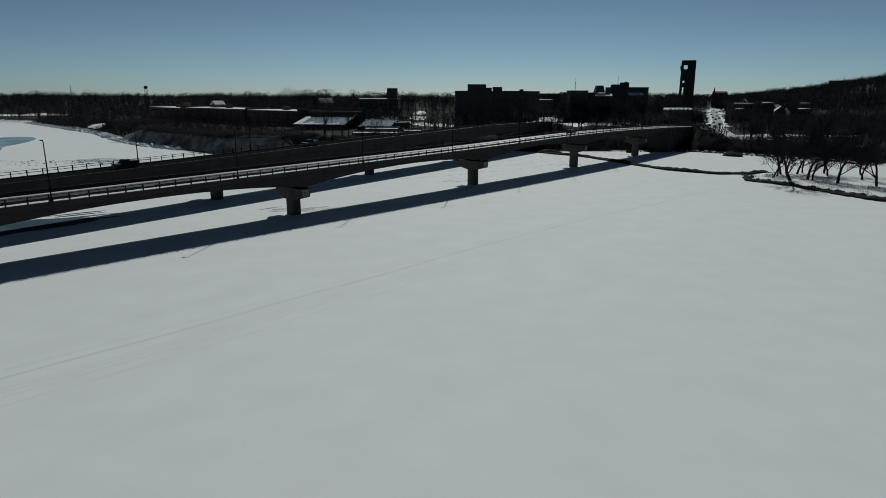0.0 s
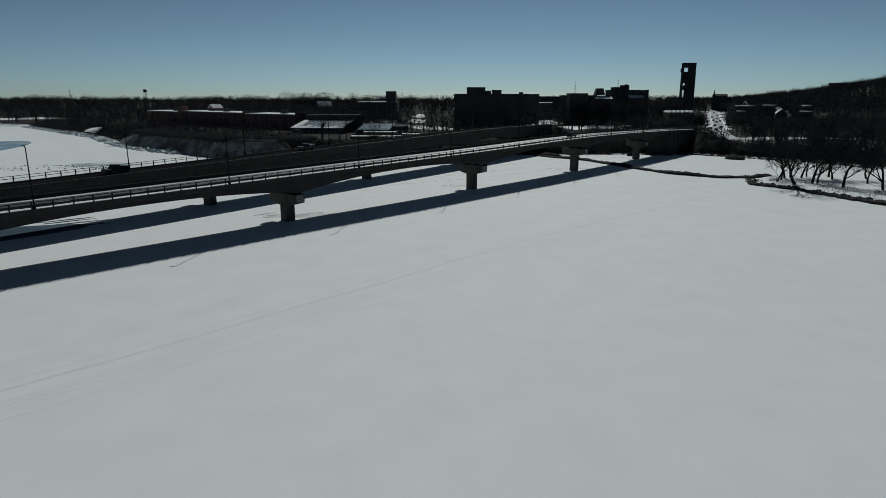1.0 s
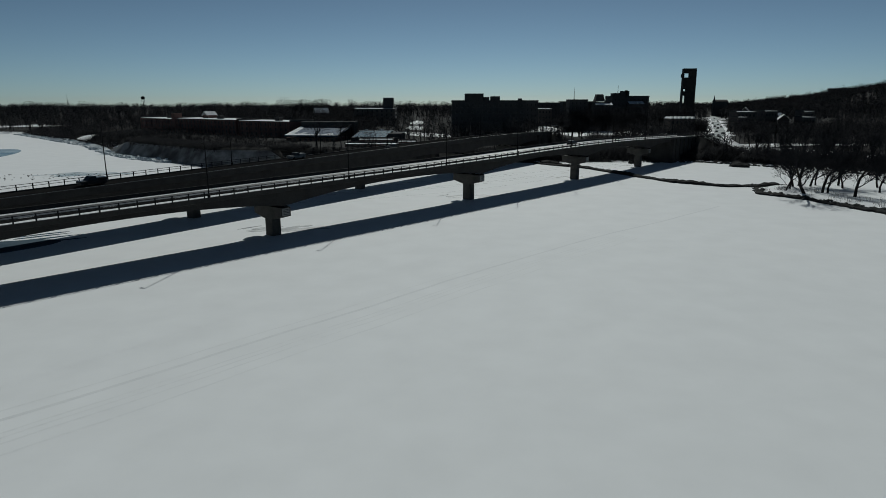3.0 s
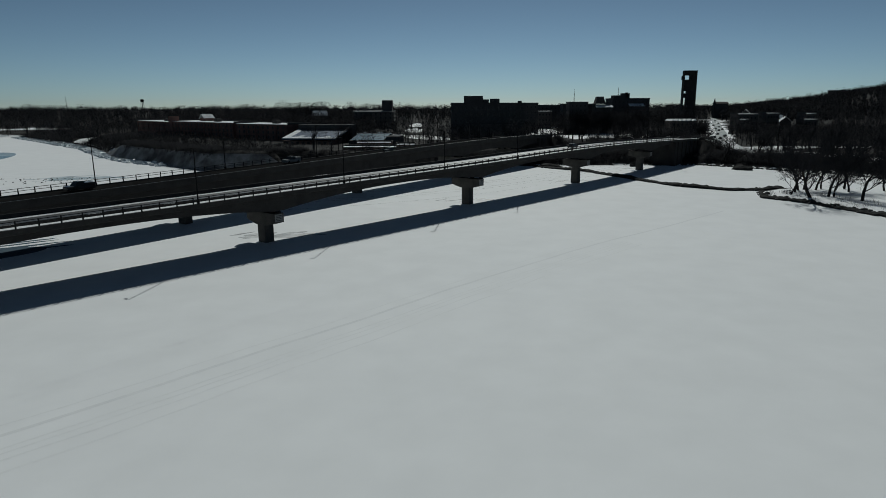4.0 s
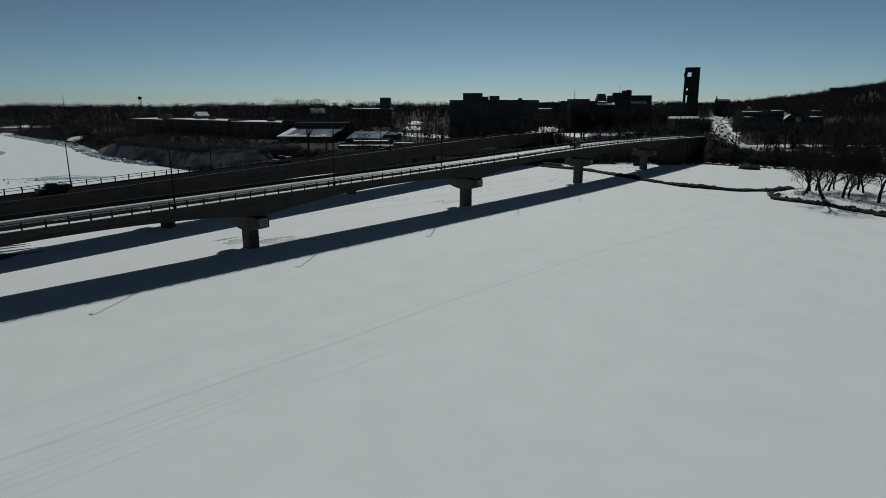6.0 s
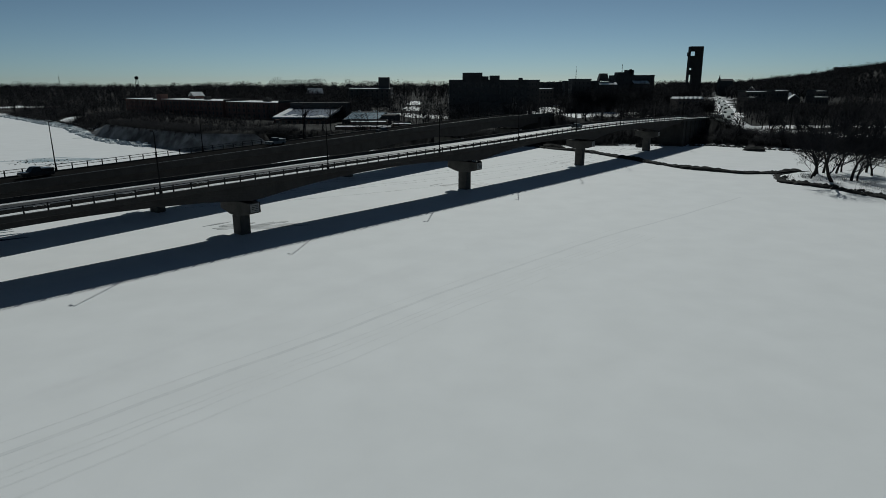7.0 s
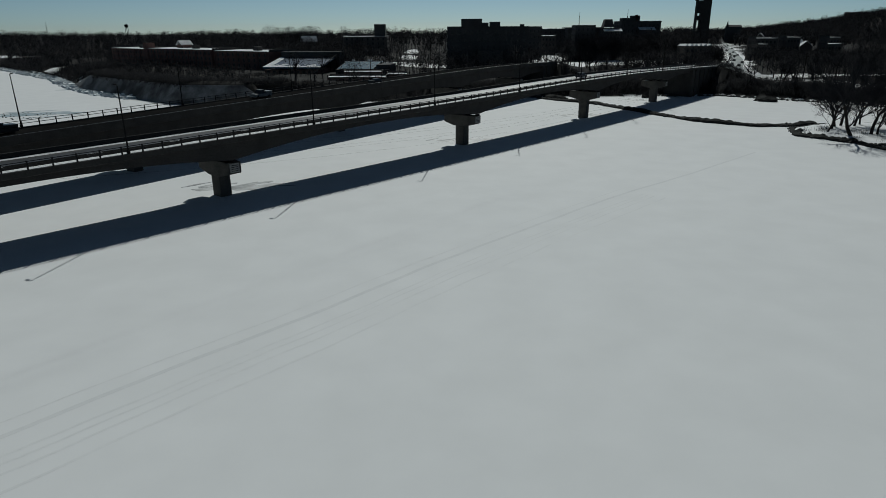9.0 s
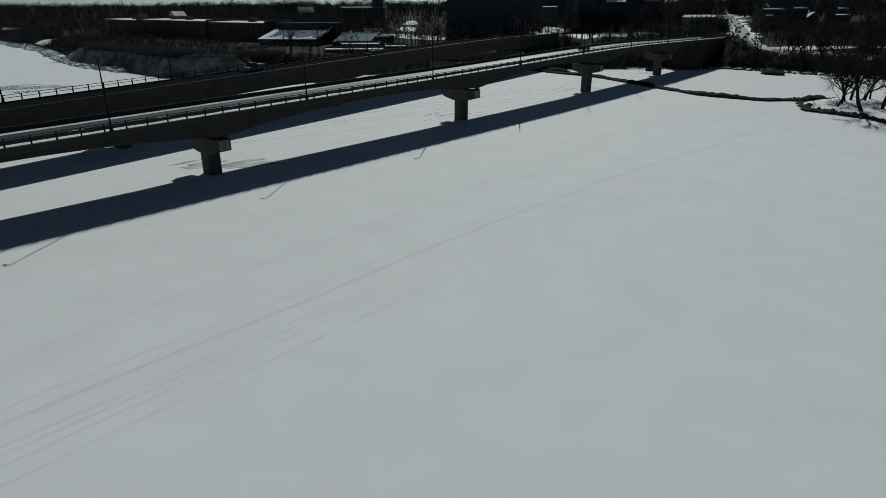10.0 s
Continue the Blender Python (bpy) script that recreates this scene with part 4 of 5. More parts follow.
def off_bridge(x, y):
    m = x * NEAR.u.x + y * NEAR.u.y
    clear = np.abs(x * NEAR.v.x + y * NEAR.v.y - (NEAR.n0 - NEAR.bend * (np.maximum(0, m - 100) / 100) ** 2)) > 13
    return clear & (np.abs(x * FAR.v.x + y * FAR.v.y - FAR.n0) > 12)


def left_ok(x, y):
    d = shore_distance(x, y)
    return (d > 5) & ~((x > -226) & (x < -60) & (d < 100)) & off_bridge(x, y)


woods("woods", "dense dark leafless woods on the far bank", 21, 1950, wedge(285, 900, -0.9, -0.1), left_ok, 13, 58, 0.17, 10)
woods("woods", "dark leafless trees among the town's buildings", 22, 2400, wedge(330, 1000, -0.2, 0.85, 1.2), lambda x, y: (shore_distance(x, y) > 30) & off_bridge(x, y), 12, 42, 0.155, 8)
woods("woods", "dark band of distant leafless woods on the horizon", 23, 3300, wedge(900, 2400, -0.95, 0.95, 1.5), lambda x, y: y > 0, 19, 34, 0.6, 8, 0.75)
woods("woods", "dark leafless woods on the distant ridge", 24, 2500, wedge(1500, 2500, 0.35, 0.95), lambda x, y: y > 0, 15, 32, 0.7, 8, 0.75)
woods("woods", "dark leafless woods on the near slope of the ridge", 26, 2600, wedge(800, 1600, 0.42, 0.95), lambda x, y: y > 0, 14, 20, 0.7, 8)
woods("woods", "low dark leafless trees on the bank below the mill", 27, 520, lambda g, n: (g.uniform(-230, -60, n), g.uniform(280, 440, n)),
      lambda x, y: (shore_distance(x, y) > 10) & (shore_distance(x, y) < 60) & off_bridge(x, y), 4.6, 44, 0.08)
woods("woods", "dark leafless trees between the low town buildings", 28, 430, lambda g, n: (g.uniform(150, 330, n), g.uniform(345, 456, n)),
      lambda x, y: shore_distance(x, y) > 62, 11.5, 60, 0.12)
woods("woods", "tall dark leafless trees before the civic buildings", 30, 190, lambda g, n: (g.uniform(88, 186, n), g.uniform(484, 498, n)),
      lambda x, y: y > 0, 17.5, 76, 0.12)
woods("woods", "tall leafless crowns above the distant woods", 41, 11, lambda g, n: (g.uniform(-180, -126, n), g.uniform(690, 715, n)),
      lambda x, y: y > 0, 21, 260, 0.26)
woods("woods", "dark leafless trees before the workshop", 42, 46, lambda g, n: (g.uniform(156, 188, n), g.uniform(446, 458, n)),
      lambda x, y: y > 0, 10.5, 70, 0.1)
woods("woods", "dark leafless trees before the flat-roofed buildings", 43, 170, lambda g, n: (g.uniform(198, 290, n), g.uniform(432, 458, n)),
      lambda x, y: y > 0, 11.5, 70, 0.11)
woods("woods", "dark leafless trees behind the snowy park", 29, 110, lambda g, n: (g.uniform(58, 185, n), g.uniform(478, 530, n)),
      lambda x, y: y > 0, 12, 60, 0.12)
woods("woods", "dense dark leafless trees above the river bank", 25, 640, lambda g, n: (g.uniform(105, 420, n), g.uniform(150, 430, n)),
      lambda x, y: ((shore_distance(x, y) > 58) | ((x > 175) & (shore_distance(x, y) > 3))) & (shore_distance(x, y) < 120) & off_bridge(x, y), 12.5, 70, 0.12)


def brush(name, label, seed, count, pick, h, width, shelf=None):
    """Low tangled shrubs along the banks: bundles of thin stems."""
    g, r = np.random.default_rng(seed), random.Random(seed)
    pts = []
    while len(pts) < count:
        q = pick(r)
        if all(((q[0] - ax) / aw) ** 2 + ((q[1] - ay) / ah) ** 2 > 1 for ax, ay, aw, ah in CLEAR):
            pts.append(q)
    pts = np.array(pts)
    z = land_height(pts[:, 0], pts[:, 1]) - 0.1
    if shelf:
        z = np.maximum(z, np.interp(shore_distance(pts[:, 0], pts[:, 1]), [o for o, _ in shelf], [q for _, q in shelf]) - 0.5)
    sh = (count, 10)
    p = np.stack([pts[:, :1] + g.uniform(-0.9, 0.9, sh), pts[:, 1:] + g.uniform(-0.9, 0.9, sh), z[:, None] * np.ones(sh)], 2).reshape(-1, 3)
    a, l, o = g.uniform(0, math.tau, count * 10), h * g.uniform(0.4, 1.1, count * 10), g.uniform(0.1, 0.8, count * 10)
    tip = p + np.stack([l * o * np.cos(a), l * o * np.sin(a), l], 1)
    v, f = spikes_mesh(p, tip, np.full(count * 10, width), a)
    return tagged(new(name, fast_mesh(name, v, f, TWIG)), label, "shrubs", kind="stuff")


def along(pts, r, lo, hi):
    """A random point beside a polyline, lo to hi metres to its left."""
    lens = [math.hypot(b[0] - a[0], b[1] - a[1]) for a, b in zip(pts, pts[1:])]
    k = r.choices(range(len(lens)), lens)[0]
    (x0, y0), (x1, y1) = pts[k], pts[k + 1]
    f, o = r.random(), r.uniform(lo, hi)
    return x0 + (x1 - x0) * f - (y1 - y0) / lens[k] * o, y0 + (y1 - y0) * f + (x1 - x0) / lens[k] * o


brush("bank_brush", "dark leafless brush on the river bank", 31, 3300, lambda r: along(SHORE[11:20], r, 4.5, 25), 3.2, 0.09)
brush("bank_brush", "dark leafless brush at the edge of the left bank", 36, 1700, lambda r: along(SHORE[2:6], r, 2.5, 30), 4.2, 0.09)
brush("bank_brush", "dark leafless brush on the steep left bank", 32, 500, lambda r: along(SHORE[4:11], r, 9, 60), 2.6, 0.06)
brush("bank_brush", "dark leafless brush on the shaded bluff", 34, 2200, lambda r: along(SHORE[6:10], r, 4.6 + 1.5 * r.random(), 18), 2.2, 0.06, BLUFF)
brush("bank_brush", "dark leafless brush on the embankment beside the bridge", 35, 420, lambda r: (r.uniform(117, 141), r.uniform(299, 331)), 2.6, 0.07)
brush("bank_brush", "dark leafless brush on the bank under the bridges", 37, 900, lambda r: along(SHORE[10:14], r, 1.5, 14), 2.4, 0.08)
brush("bank_brush", "dark leafless brush at the end of the bluff", 38, 900, lambda r: along(SHORE[8:11], r, 6.0, 18), 2.4, 0.06, BLUFF)
brush("bank_brush", "sparse leafless brush on the snowy bank among the trees", 39, 300, lambda r: (r.uniform(134, 190), r.uniform(280, 338)), 2.4, 0.06)
brush("island_brush", "sparse leafless brush on the island", 33, 80, lambda r: along(ISLAND[:7], r, 0.5, 14), 1.6, 0.03)

# ---- street up through the town ----
SLUSHY = material("slushy_asphalt", (0.30, 0.34, 0.33), 0.6, second=(0.14, 0.155, 0.155), scale=0.12, fine=0.9, bump=0.1, spec=0.3)


def street_ribbon(pts, width):
    """A slushy carriageway laid over the ground along a polyline."""
    verts, k = [], 0
    for (x0, y0), (x1, y1) in zip(pts, pts[1:]):
        steps = max(1, int(math.hypot(x1 - x0, y1 - y0) / 5))
        l = math.hypot(x1 - x0, y1 - y0)
        for i in range(steps):
            f = i / steps
            x, y = x0 + (x1 - x0) * f, y0 + (y1 - y0) * f
            for o in (-0.5, -0.2, 0.2, 0.5):
                w = width * o * (1 + 0.08 * math.sin(k * 0.9 + o))
                px, py = x - (y1 - y0) / l * w, y + (x1 - x0) / l * w
                verts.append((px, py, ground_z(px, py) + 0.22))
            k += 1
    faces = [(i * 4 + j, i * 4 + j + 1, i * 4 + 5 + j, i * 4 + 4 + j) for i in range(k - 1) for j in range(3)]
    return tagged(new("road", mesh_of("road", verts, faces, SLUSHY, True)), "slushy grey-green street rising through the town", "road", kind="structure")


street_ribbon(STREET, 7.5)

# ---- rocks on the ice and shore ----
ROCKS = []
for k in range(5):
    g = random.Random(40 + k)
    bm = bmesh.new()
    bmesh.ops.create_icosphere(bm, subdivisions=1, radius=0.5)
    for v in bm.verts:
        v.co *= g.uniform(0.7, 1.25)
        v.co.z *= 0.7
    ROCKS.append(to_mesh("rock", bm, ROCK))


def rock_line(name, label, pts, count, lo, hi, size, seed, lift=0.0):
    r = random.Random(seed)
    root = thing(name, pose(0, 0, 0), label, "rocks")
    for i in range(count):
        x, y = along(pts, r, lo, hi)
        s = size * r.uniform(0.45, 1.3)
        part("rock", ROCKS[r.randrange(5)], None, root, at=Matrix.Translation((x, y, ground_z(x, y) + s * 0.12 + lift)) @ Matrix.Rotation(r.uniform(0, 6.28), 4, "Z") @ Matrix.Diagonal((s * r.uniform(0.8, 1.6), s, s * r.uniform(0.6, 1.0), 1)))
    return root


def berm(name, label, pts, width, height, seed, side=0.0):
    """A continuous uneven bank of dark soil and stones along a polyline."""
    r = random.Random(seed)
    path = []
    for (x0, y0), (x1, y1) in zip(pts, pts[1:]):
        k = max(1, int(math.hypot(x1 - x0, y1 - y0) / 1.1))
        path += [(x0 + (x1 - x0) * i / k, y0 + (y1 - y0) * i / k) for i in range(k)]
    bm, prev = bmesh.new(), None
    for i, (x, y) in enumerate(path[:-1]):
        dx, dy = path[i + 1][0] - x, path[i + 1][1] - y
        l = math.hypot(dx, dy)
        nx_, ny_ = -dy / l, dx / l
        wd = width * (0.85 + 0.3 * math.sin(i * 0.31 + seed) * math.sin(i * 0.117) + r.uniform(-0.12, 0.12)) * min(1.0, 0.35 + i * 0.15, 0.35 + (len(path) - i) * 0.15)
        h = height * (0.85 + 0.2 * math.sin(i * 0.23 + 2 * seed) + r.uniform(-0.12, 0.12))
        z = ground_z(x, y)
        q = [bm.verts.new((x + nx_ * (side + o * wd), y + ny_ * (side + o * wd), zz)) for o, zz in ((-1.0, -0.2), (-0.8 + r.uniform(-0.15, 0.15), h * 0.55), (-0.3, max(z, 0) * 0.6 + h * r.uniform(0.7, 1.0)), (0.35, max(z, 0) * 0.6 + h * r.uniform(0.6, 1.0)), (0.8 + r.uniform(-0.15, 0.15), max(z, 0) * 0.6 + h * 0.4), (1.0, -0.2))]
        if prev:
            for j in range(5):
                bm.faces.new((prev[j], q[j], q[j + 1], prev[j + 1]))
        prev = q
    return tagged(new(name, to_mesh(name, recalc(bm), SOIL)), label, "bank", kind="structure")


DIKE = [(41.7, 292), (59.5, 270.5), (66.5, 254), (71.5, 239), (78.5, 223.5), (84.8, 216.6), (91.3, 211.3), (100, 211.2), (111.5, 216.5)]
berm("jetty_bank", "low dark bank of soil across the ice", DIKE, 1.9, 1.15, 55)
berm("island_bank", "dark eroded soil edge of the island", ISLAND[:8], 1.6, 0.95, 56)
berm("island_bank", "dark eroded soil edge of the island", [ISLAND[0], ISLAND[-1], ISLAND[-2], ISLAND[-3]], 0.8, 0.6, 57)
berm("shore_bank", "dark eroded soil bank behind the shore ice", [(-285, 492), (-252, 452), (-224, 421), (-198, 386), (-176, 354)], 2.4, 1.5, 58)
rock_line("ice_rubble", "dark lumps of dirty ice frozen into the river", [(-172, 236), (-150, 241), (-128, 247)], 90, -11, 9, 0.55, 59)
rock_line("rock_jetty", "low dark rock jetty across the snow-covered ice", DIKE, 290, -1.3, 1.3, 1.5, 51)
rock_line("island_edge", "dark rocky edge of the island", ISLAND[:7], 270, -0.9, 1.6, 1.3, 52)
rock_line("island_edge", "dark rocky edge of the island", [ISLAND[0], ISLAND[-1], ISLAND[-2]], 40, -1.0, 1.0, 0.9, 53)
rock_line("shore_rocks", "line of dark rocks along the snowy shore", SHORE[13:20], 240, -0.5, 1.5, 1.3, 54)


def ridge_ice(seed, count, pts, lo, hi, size):
    """Broken ice slabs and snow lumps pushed up along the shore."""
    r = random.Random(seed)
    verts, faces, b = [], [], 0
    for i in range(count):
        x, y = along(pts, r, lo, hi)
        s, a, t = size * r.uniform(0.4, 1.3), r.uniform(0, 6.28), r.uniform(-0.5, 0.5)
        c = Vector((x, y, ground_z(x, y)))
        m = Matrix.Translation(c) @ Matrix.Rotation(a, 4, "Z") @ Matrix.Rotation(t, 4, "X") @ Matrix.Diagonal((s * r.uniform(1, 2.4), s, s * r.uniform(0.25, 0.6), 1))
        for p in ((-0.5, -0.5, -0.5), (0.5, -0.4, -0.5), (0.45, 0.5, -0.5), (-0.5, 0.42, -0.5), (-0.4, -0.42, 0.5), (0.42, -0.35, 0.5), (0.4, 0.4, 0.5), (-0.42, 0.4, 0.5)):
            verts.append(m @ Vector(p))
        faces += [tuple(b + k for k in f) for f in ((4, 5, 6, 7), (0, 1, 5, 4), (1, 2, 6, 5), (2, 3, 7, 6), (3, 0, 4, 7))]
        b += 8
    return tagged(new("shore_ice", mesh_of("shore_ice", verts, faces, ICE)), "broken blue-grey ice slabs pushed up along the bank", "ice", kind="stuff")


ICE = material("shore_ice", (0.45, 0.52, 0.56), 0.45, second=(0.7, 0.72, 0.74), scale=0.15, fine=1.0)
ridge_ice(61, 1300, SHORE[2:9], -3.5, 4.5, 1.7)
ridge_ice(63, 260, SHORE[4:9], -1.5, 3, 3.0)
ridge_ice(62, 620, SHORE[3:8], 0, 5, 2.3)


def ice_patch(x, y, a, b, yaw, seed, mat, label, lift=0.03):
    """An irregular flat sheet lying on the river's snow."""
    r = random.Random(seed)
    ph = [r.uniform(0, 6.28) for _ in range(5)]
    bm = bmesh.new()
    n = 64
    vs = []
    for i in range(n):
        t = i * math.tau / n
        k = 1 + sum(0.16 / (j + 1) ** 0.6 * math.sin((j + 2) * t + ph[j]) for j in range(5))
        vs.append(bm.verts.new((a * k * math.cos(t), b * k * math.sin(t), lift)))
    low = [bm.verts.new((v.co.x, v.co.y, -0.05)) for v in vs]
    bm.faces.new(vs)
    for i in range(n):
        j = (i + 1) % n
        bm.faces.new((vs[i], low[i], low[j], vs[j]))
    ob = new("ice_patch", to_mesh("ice_patch", recalc(bm), mat))
    ob.matrix_basis = pose(x, y, 0, 0, 0, yaw)
    return tagged(ob, label, "ice", kind="structure")


BLUE_ICE = material("bare_ice", (0.18, 0.27, 0.31), 0.25, second=(0.46, 0.52, 0.54), scale=0.05, fine=0.4, bump=0.03)
GREY_ICE = material("thin_snow_ice", (0.36, 0.44, 0.46), 0.35, second=(0.56, 0.61, 0.62), scale=0.08, fine=0.5, bump=0.05)
SLUSH = material("slush", (0.30, 0.31, 0.32), 0.6, second=(0.60, 0.61, 0.62), scale=0.35, fine=1.5, bump=0.1)
ice_patch(-242, 318, 68, 28, 119, 71, BLUE_ICE, "large sheet of bare blue ice on the river")
ice_patch(-133, 249, 11, 5.5, 25, 73, GREY_ICE, "pale grey patch of thin snow over ice")
for x, y, a, b, yaw, seed in ((-126, 242, 8, 1.1, 32, 201), (-141, 256, 9, 1.0, 26, 202), (-146, 249, 8, 1.3, 30, 203), (-139, 244, 7, 0.8, 35, 204)):
    ice_patch(x, y, a, b, yaw, seed, GREY_ICE, "pale grey streak of thin snow over ice", 0.02)
WATER = material("dark_wet_ice", (0.07, 0.10, 0.13), 0.6, second=(0.12, 0.155, 0.185), scale=0.1, fine=0.8, bump=0.03, dist=0.03, spec=0.0)
ice_patch(-103, 108, 29, 15, 40, 76, WATER, "sheet of dark wet ice on the river", 0.02)
for x, y, a in ((-75.5, 134.6, 6.5), (-78, 136.2, 5), (-72.5, 132.0, 5), (-79.5, 137.6, 6)):
    ice_patch(x - 3, y - 1.5, a, 0.55, 38, int(a * 10 - x), WATER, "finger of dark wet ice on the river", 0.024)
ice_patch(-122, 178, 26, 7, 35, 74, GREY_ICE, "pale grey patch of thin snow over ice")
ice_patch(-175, 345, 8, 3, 20, 75, GREY_ICE, "pale grey patch of thin snow over ice")
for k, (m, sc) in enumerate(((80.3, 1.0), (144.2, 1.0), (206, 0.9), (264, 0.7))):
    p = NEAR.p(m, -0.4, 0)
    ice_patch(p.x - 2.6, p.y + 4.6, 3.6 * sc, 1.5 * sc, 15, 80 + k, SLUSH, "grey slush round the pier's foot", 0.012)
    ice_patch(p.x + 3.8, p.y + 5.4, 4.4 * sc, 1.9 * sc, 30, 120 + k, SLUSH, "grey slush round the pier's foot", 0.017)
    for j in range(7):
        ice_patch(p.x + 9 - 2.7 * j, p.y + 6.4 + (j * 37 % 5) * 0.5, (1.6 + j * 29 % 4 * 0.5) * sc, (0.35 + j % 3 * 0.2) * sc, 12 + j * 53 % 40, 130 + 9 * k + j, SLUSH, "streak of grey slush on the river ice", 0.022 + 0.005 * j)

# ---- faint vehicle tracks on the snow ----
TRACK = material("packed_snow", (0.755, 0.766, 0.776), 0.75, second=(0.785, 0.795, 0.803), scale=0.25, fine=1.5, bump=0.05, spec=0.15, tone=(0.97, 1.01))
DEEP_TRACK = material("deep_packed_snow", (0.71, 0.722, 0.735), 0.75, second=(0.745, 0.755, 0.765), scale=0.25, fine=1.5, bump=0.05, spec=0.15, tone=(0.97, 1.01))


def snow_track(pts, width, label="faint narrow vehicle track pressed into the snow"):
    bm = bmesh.new()
    prev = None
    n = 60
    for i in range(n + 1):
        f = i / n * (len(pts) - 1)
        k = min(int(f), len(pts) - 2)
        a, b = Vector((*pts[k], 0)), Vector((*pts[k + 1], 0))
        p = a.lerp(b, f - k)
        d = (b - a).normalized()
        wob = 0.07 * math.sin(i * 0.5 + pts[0][0]) + 0.05 * math.sin(i * 1.7)
        s = Vector((-d.y, d.x, 0))
        q = [bm.verts.new(p + s * (wob + o * width / 2) + Vector((0, 0, zz))) for o, zz in ((-1.6, 0.004), (-1, 0.009), (-0.6, 0.005), (0.6, 0.005), (1, 0.009), (1.6, 0.004))]
        if prev:
            for j in range(5):
                bm.faces.new((prev[j], q[j], q[j + 1], prev[j + 1]))
        prev = q
    return tagged(new("snow_track", to_mesh("snow_track", recalc(bm), DEEP_TRACK if width == 0.32 else TRACK)), label, "track", "tracks on the snow", "stuff")


MAIN_TRACK = [(-58, 36), (-44, 53), (-30, 67.8), (-20, 79), (-11, 88.7), (0, 101.5), (11, 113.5), (24, 127), (34, 137), (50, 151), (72, 172)]
for off, w in ((0.1, 0.32), (-1.8, 0.1), (2.6, 0.15), (3.5, 0.13), (4.6, 0.15), (6.5, 0.17)):
    snow_track([(x + 0.74 * off, y - 0.67 * off) for x, y in MAIN_TRACK[:None if off == 0.1 else -2]], w)


snow_track([(-240, 268), (-175, 281), (-149, 287), (-118, 294)], 0.5)

# ---- dark mounds at the water's edge ----
def mound(x, y, a, b, h, yaw, seed, label):
    """A low heap of brush, soil and stones."""
    g = random.Random(seed)
    bm = bmesh.new()
    bmesh.ops.create_icosphere(bm, subdivisions=3, radius=1.0)
    for v in bm.verts:
        k = 1 + 0.25 * noise.noise(v.co * 2.3 + Vector((seed, 0, 0))) + g.uniform(-0.06, 0.06)
        v.co = Vector((v.co.x * a * k, v.co.y * b * k, max(v.co.z, -0.2) * h * k))
    ob = new("brush_mound", to_mesh("brush_mound", bm, SOIL))
    ob.matrix_basis = pose(x, y, ground_z(x, y) - 0.05, 0, 0, yaw)
    return tagged(ob, label, "mound")


mound(126, 276, 4.2, 2.6, 1.7, -40, 5, "dark brush-covered mound at the snowy shore")
mound(85.5, 292, 2.2, 1.6, 1.9, 20, 6, "dark mound of rubble beside the bridge pier")
mound(48, 291, 6, 2.5, 1.5, -45, 7, "dark brush-covered mound at the snowy shore")

# ---- cables over the river ----
def cable_height(m):
    return 9.9 + (0.00055 if m < 135 else 0.0001) * (m - 135) ** 2


def on_cable_line(m):
    return NEAR.u * m + NEAR.v * -84.0


for m_end, top, thick in ((-30, 27.5, 0.35), (336, 16.5, 0.2)):
    p = on_cable_line(m_end)
    zg = ground_z(p.x, p.y) - 0.5
    pole = thing("utility_pole", pose(p.x, p.y, zg, 0, 0, 50), "tall dark utility pole that carries cables over the river", "utility pole", "poles of the power line")
    part("pole", tube([(0, 0, 0), (0, 0, top - zg)], [thick, thick * 0.6], 8), DARK_METAL, pole)
    for k in range(3):
        part("cross_arm", box(0.16, 2.4, 0.16, 0, 0, cable_height(m_end) - zg - 1.2 + 1.1 * k), DARK_METAL, pole)
for dz, dn in ((1.1, -1.0), (1.1, 1.0), (0.0, -1.0), (0.0, 1.0), (-1.1, 0.0)):
    pts = [tuple(on_cable_line(m) + NEAR.v * dn + Vector((0, 0, cable_height(m) + dz + 0.1))) for m in np.arange(-30, 337, 6.1)]
    tagged(new("power_cable", to_mesh("power_cable", tube(pts, [0.0055] * len(pts), 4), DARK_METAL)), "thin dark power cable hanging over the river", "cable", "power cables over the river")


# ---- vehicles ----
PAINTS = [material("car_paint_white", (0.22, 0.225, 0.23), 0.4, scale=1.0, fine=4.0, bump=0.0), material("car_paint_dark", (0.02, 0.02, 0.025), 0.3, scale=1.0, fine=4.0, bump=0.0),
          material("car_paint_grey", (0.14, 0.145, 0.15), 0.3, 0.4, scale=1.0, fine=4.0, bump=0.0)]
RUBBER = material("rubber", (0.02, 0.02, 0.02), 0.9, scale=4.0, fine=30.0)


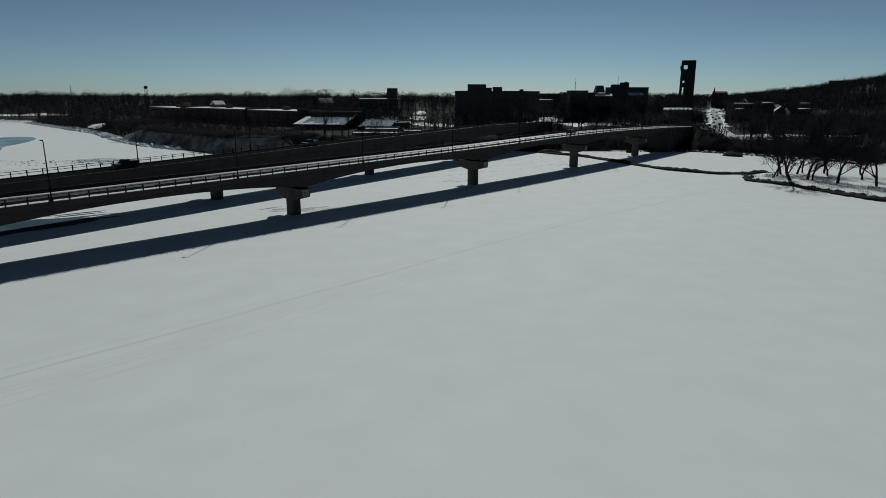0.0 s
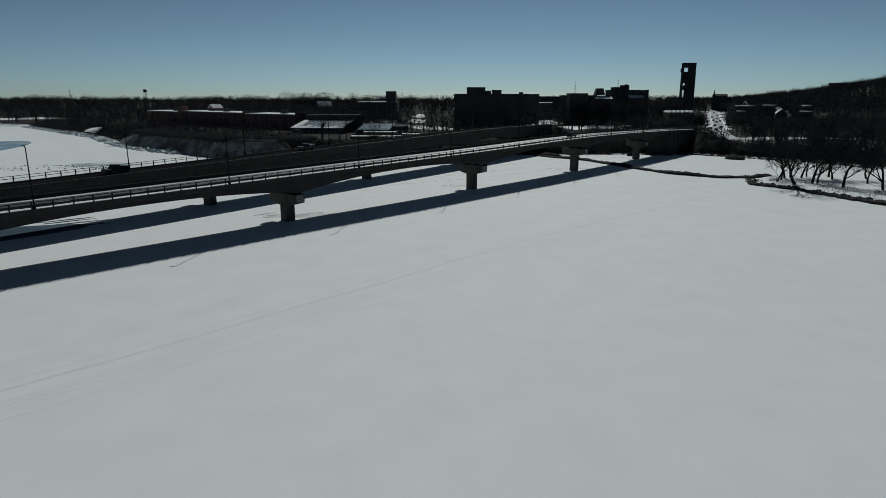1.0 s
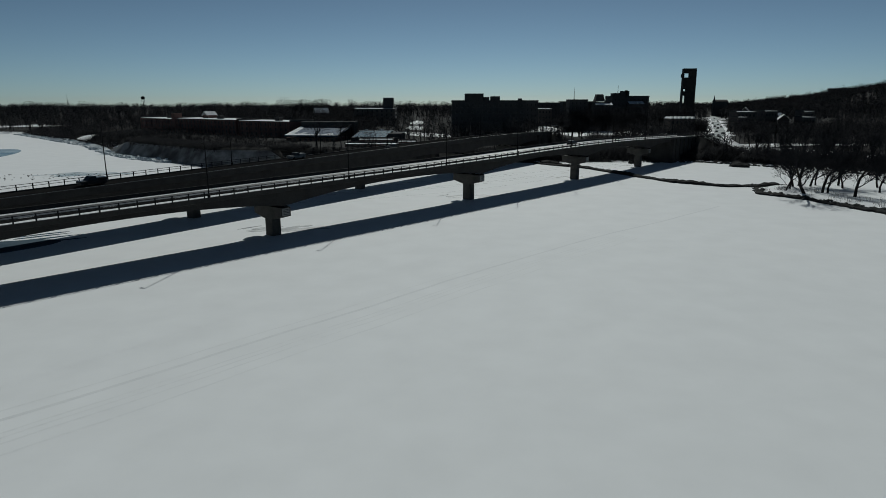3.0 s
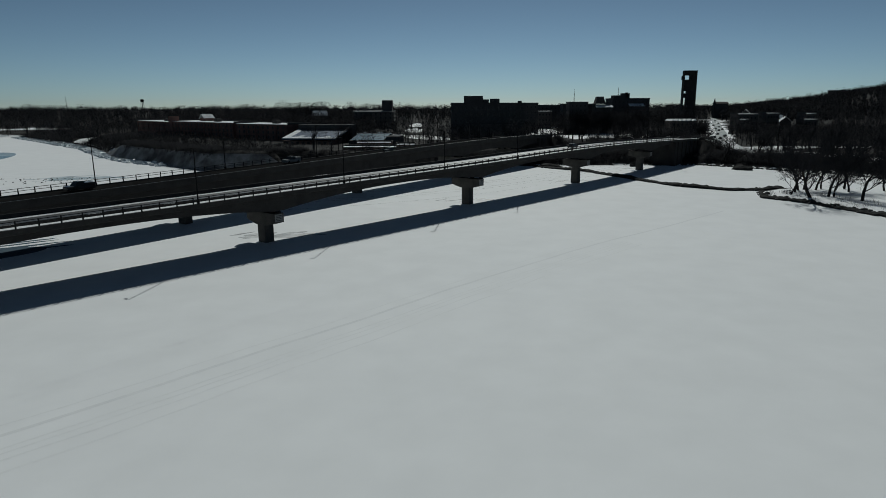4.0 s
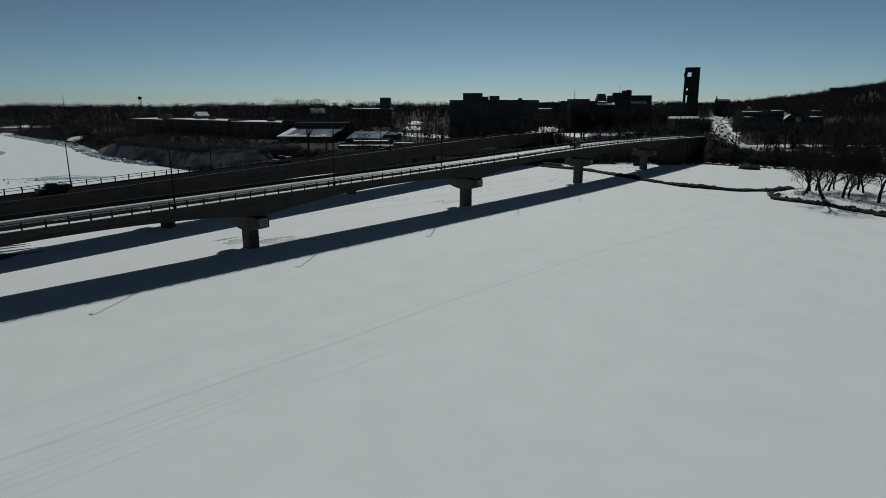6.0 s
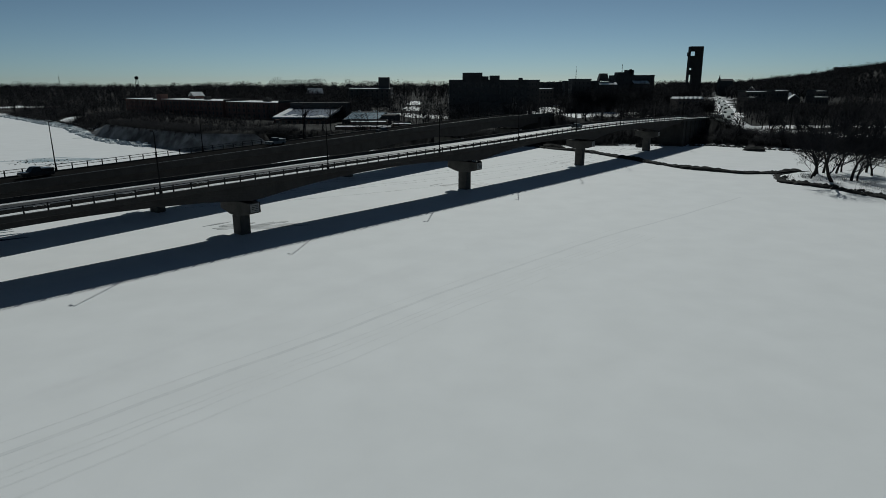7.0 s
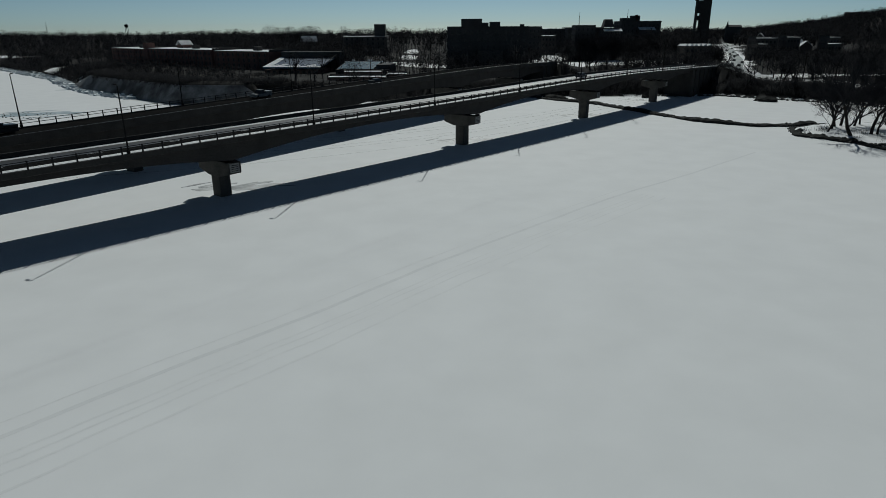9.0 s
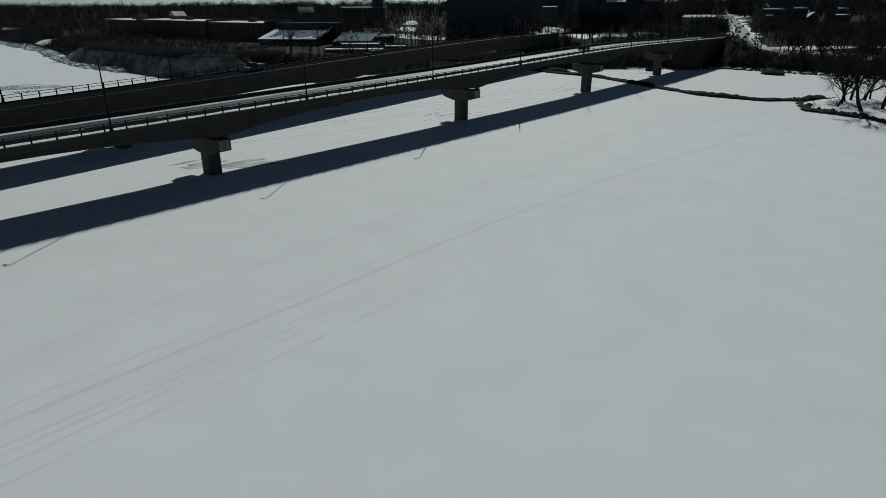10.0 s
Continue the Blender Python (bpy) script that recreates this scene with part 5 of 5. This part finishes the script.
def car(at, style, paint, label, name="car", group=""):
    """A road vehicle: lower body, cabin with glass, four wheels."""
    root = thing(name, at, label, "car" if name == "car" else name.replace("_", " "), group)
    L, W, hb, hc = {"car": (4.6, 1.8, 0.95, 1.45), "van": (5.6, 2.0, 1.2, 2.35), "pickup": (5.6, 1.95, 1.05, 1.85)}[style]
    part("body", box(L, W, hb - 0.3, 0, 0, 0.3, 0.12), paint, root)
    x0, x1 = {"car": (-1.9, 1.1), "van": (-2.7, 1.7), "pickup": (-0.6, 1.4)}[style]
    bm = bmesh.new()
    lo = [(x0, hb), (x1, hb)]
    hi = [(x0 + (0.1 if style != "car" else 0.55), hc), (x1 - 0.7, hc)]
    v = [[bm.verts.new((x, s * W * (0.46 if k == 0 else 0.40), z)) for x, z in row for s in (-1, 1)] for k, row in enumerate((lo, hi))]
    a, b = v
    for q in ((a[0], a[2], b[2], b[0]), (a[1], b[1], b[3], a[3]), (a[0], b[0], b[1], a[1]), (a[2], a[3], b[3], b[2]), (b[0], b[2], b[3], b[1]), (a[0], a[1], a[3], a[2])):
        bm.faces.new(q)
    part("cabin", recalc(bm), paint if style == "van" else GLASS, root)
    part("roof", box(x1 - x0 - 1.0, W * 0.8, 0.05, (x0 + x1) / 2 - 0.15, 0, hc + 0.004, 0.02), paint, root)
    if style == "van":
        part("windscreen", box(0.1, W * 0.7, 0.6, x1 - 0.25, 0, hb + 0.25), GLASS, root)
    if style == "pickup":
        part("load_bed", box(2.1, W, 0.5, -1.7, 0, hb + 0.004, 0.05), paint, root)
    for sx in (-1, 1):
        for sy in (-1, 1):
            bm = bmesh.new()
            bmesh.ops.create_cone(bm, cap_ends=True, segments=12, radius1=0.34, radius2=0.34, depth=0.24, matrix=Matrix.Translation((sx * L * 0.31, sy * (W / 2 - 0.1), 0.34)) @ Matrix.Rotation(math.pi / 2, 4, "X"))
            part("wheel", bm, RUBBER, root)
        part("headlight" if sx > 0 else "tail_light", box(0.06, W * 0.8, 0.16, sx * (L / 2 + 0.01), 0, hb - 0.3), FRAME, root)
    return root


def on_bridge(line, m, n, back):
    return pose(*line.p(m, n, -0.215), 0, 0, line.angle(m) + (180 if back else 0))


car(on_bridge(FAR, 79.5, -2.8, True), "pickup", PAINTS[1], "dark pickup truck on the far bridge carriageway", "pickup_truck")
car(on_bridge(FAR, 137, -2.6, True), "pickup", PAINTS[0], "pale pickup truck on the far bridge carriageway", "pickup_truck")
car(on_bridge(FAR, 176, 1.6, True), "car", PAINTS[1], "dark saloon car on the far bridge carriageway")
car(on_bridge(NEAR, 205, -1.5, False), "car", PAINTS[1], "dark car on the near bridge carriageway")
rnd = random.Random(77)
for x, y, yaw in ((70, 484, 70), (76, 520, 65), (136, 339, 60), (143, 342, 240), (150, 366, 66), (160, 374, 246), (166, 399, 67), (180, 414, 247), (181, 432, 67), (196, 450, 247), (198, 470, 67), (212, 484, 247), (222, 524, 67), (238, 548, 247), (247, 585, 67), (266, 614, 247), (278, 660, 67), (310, 722, 67), (340, 800, 247)):
    x, y = x + rnd.uniform(-1.2, 1.2), y + rnd.uniform(-4, 4)
    car(pose(x, y, ground_z(x, y), 0, 0, yaw + rnd.uniform(-5, 5)), "car", PAINTS[rnd.choice((1, 1, 2))], "dark parked car on the snowy street", "car", "cars on the snowy street")
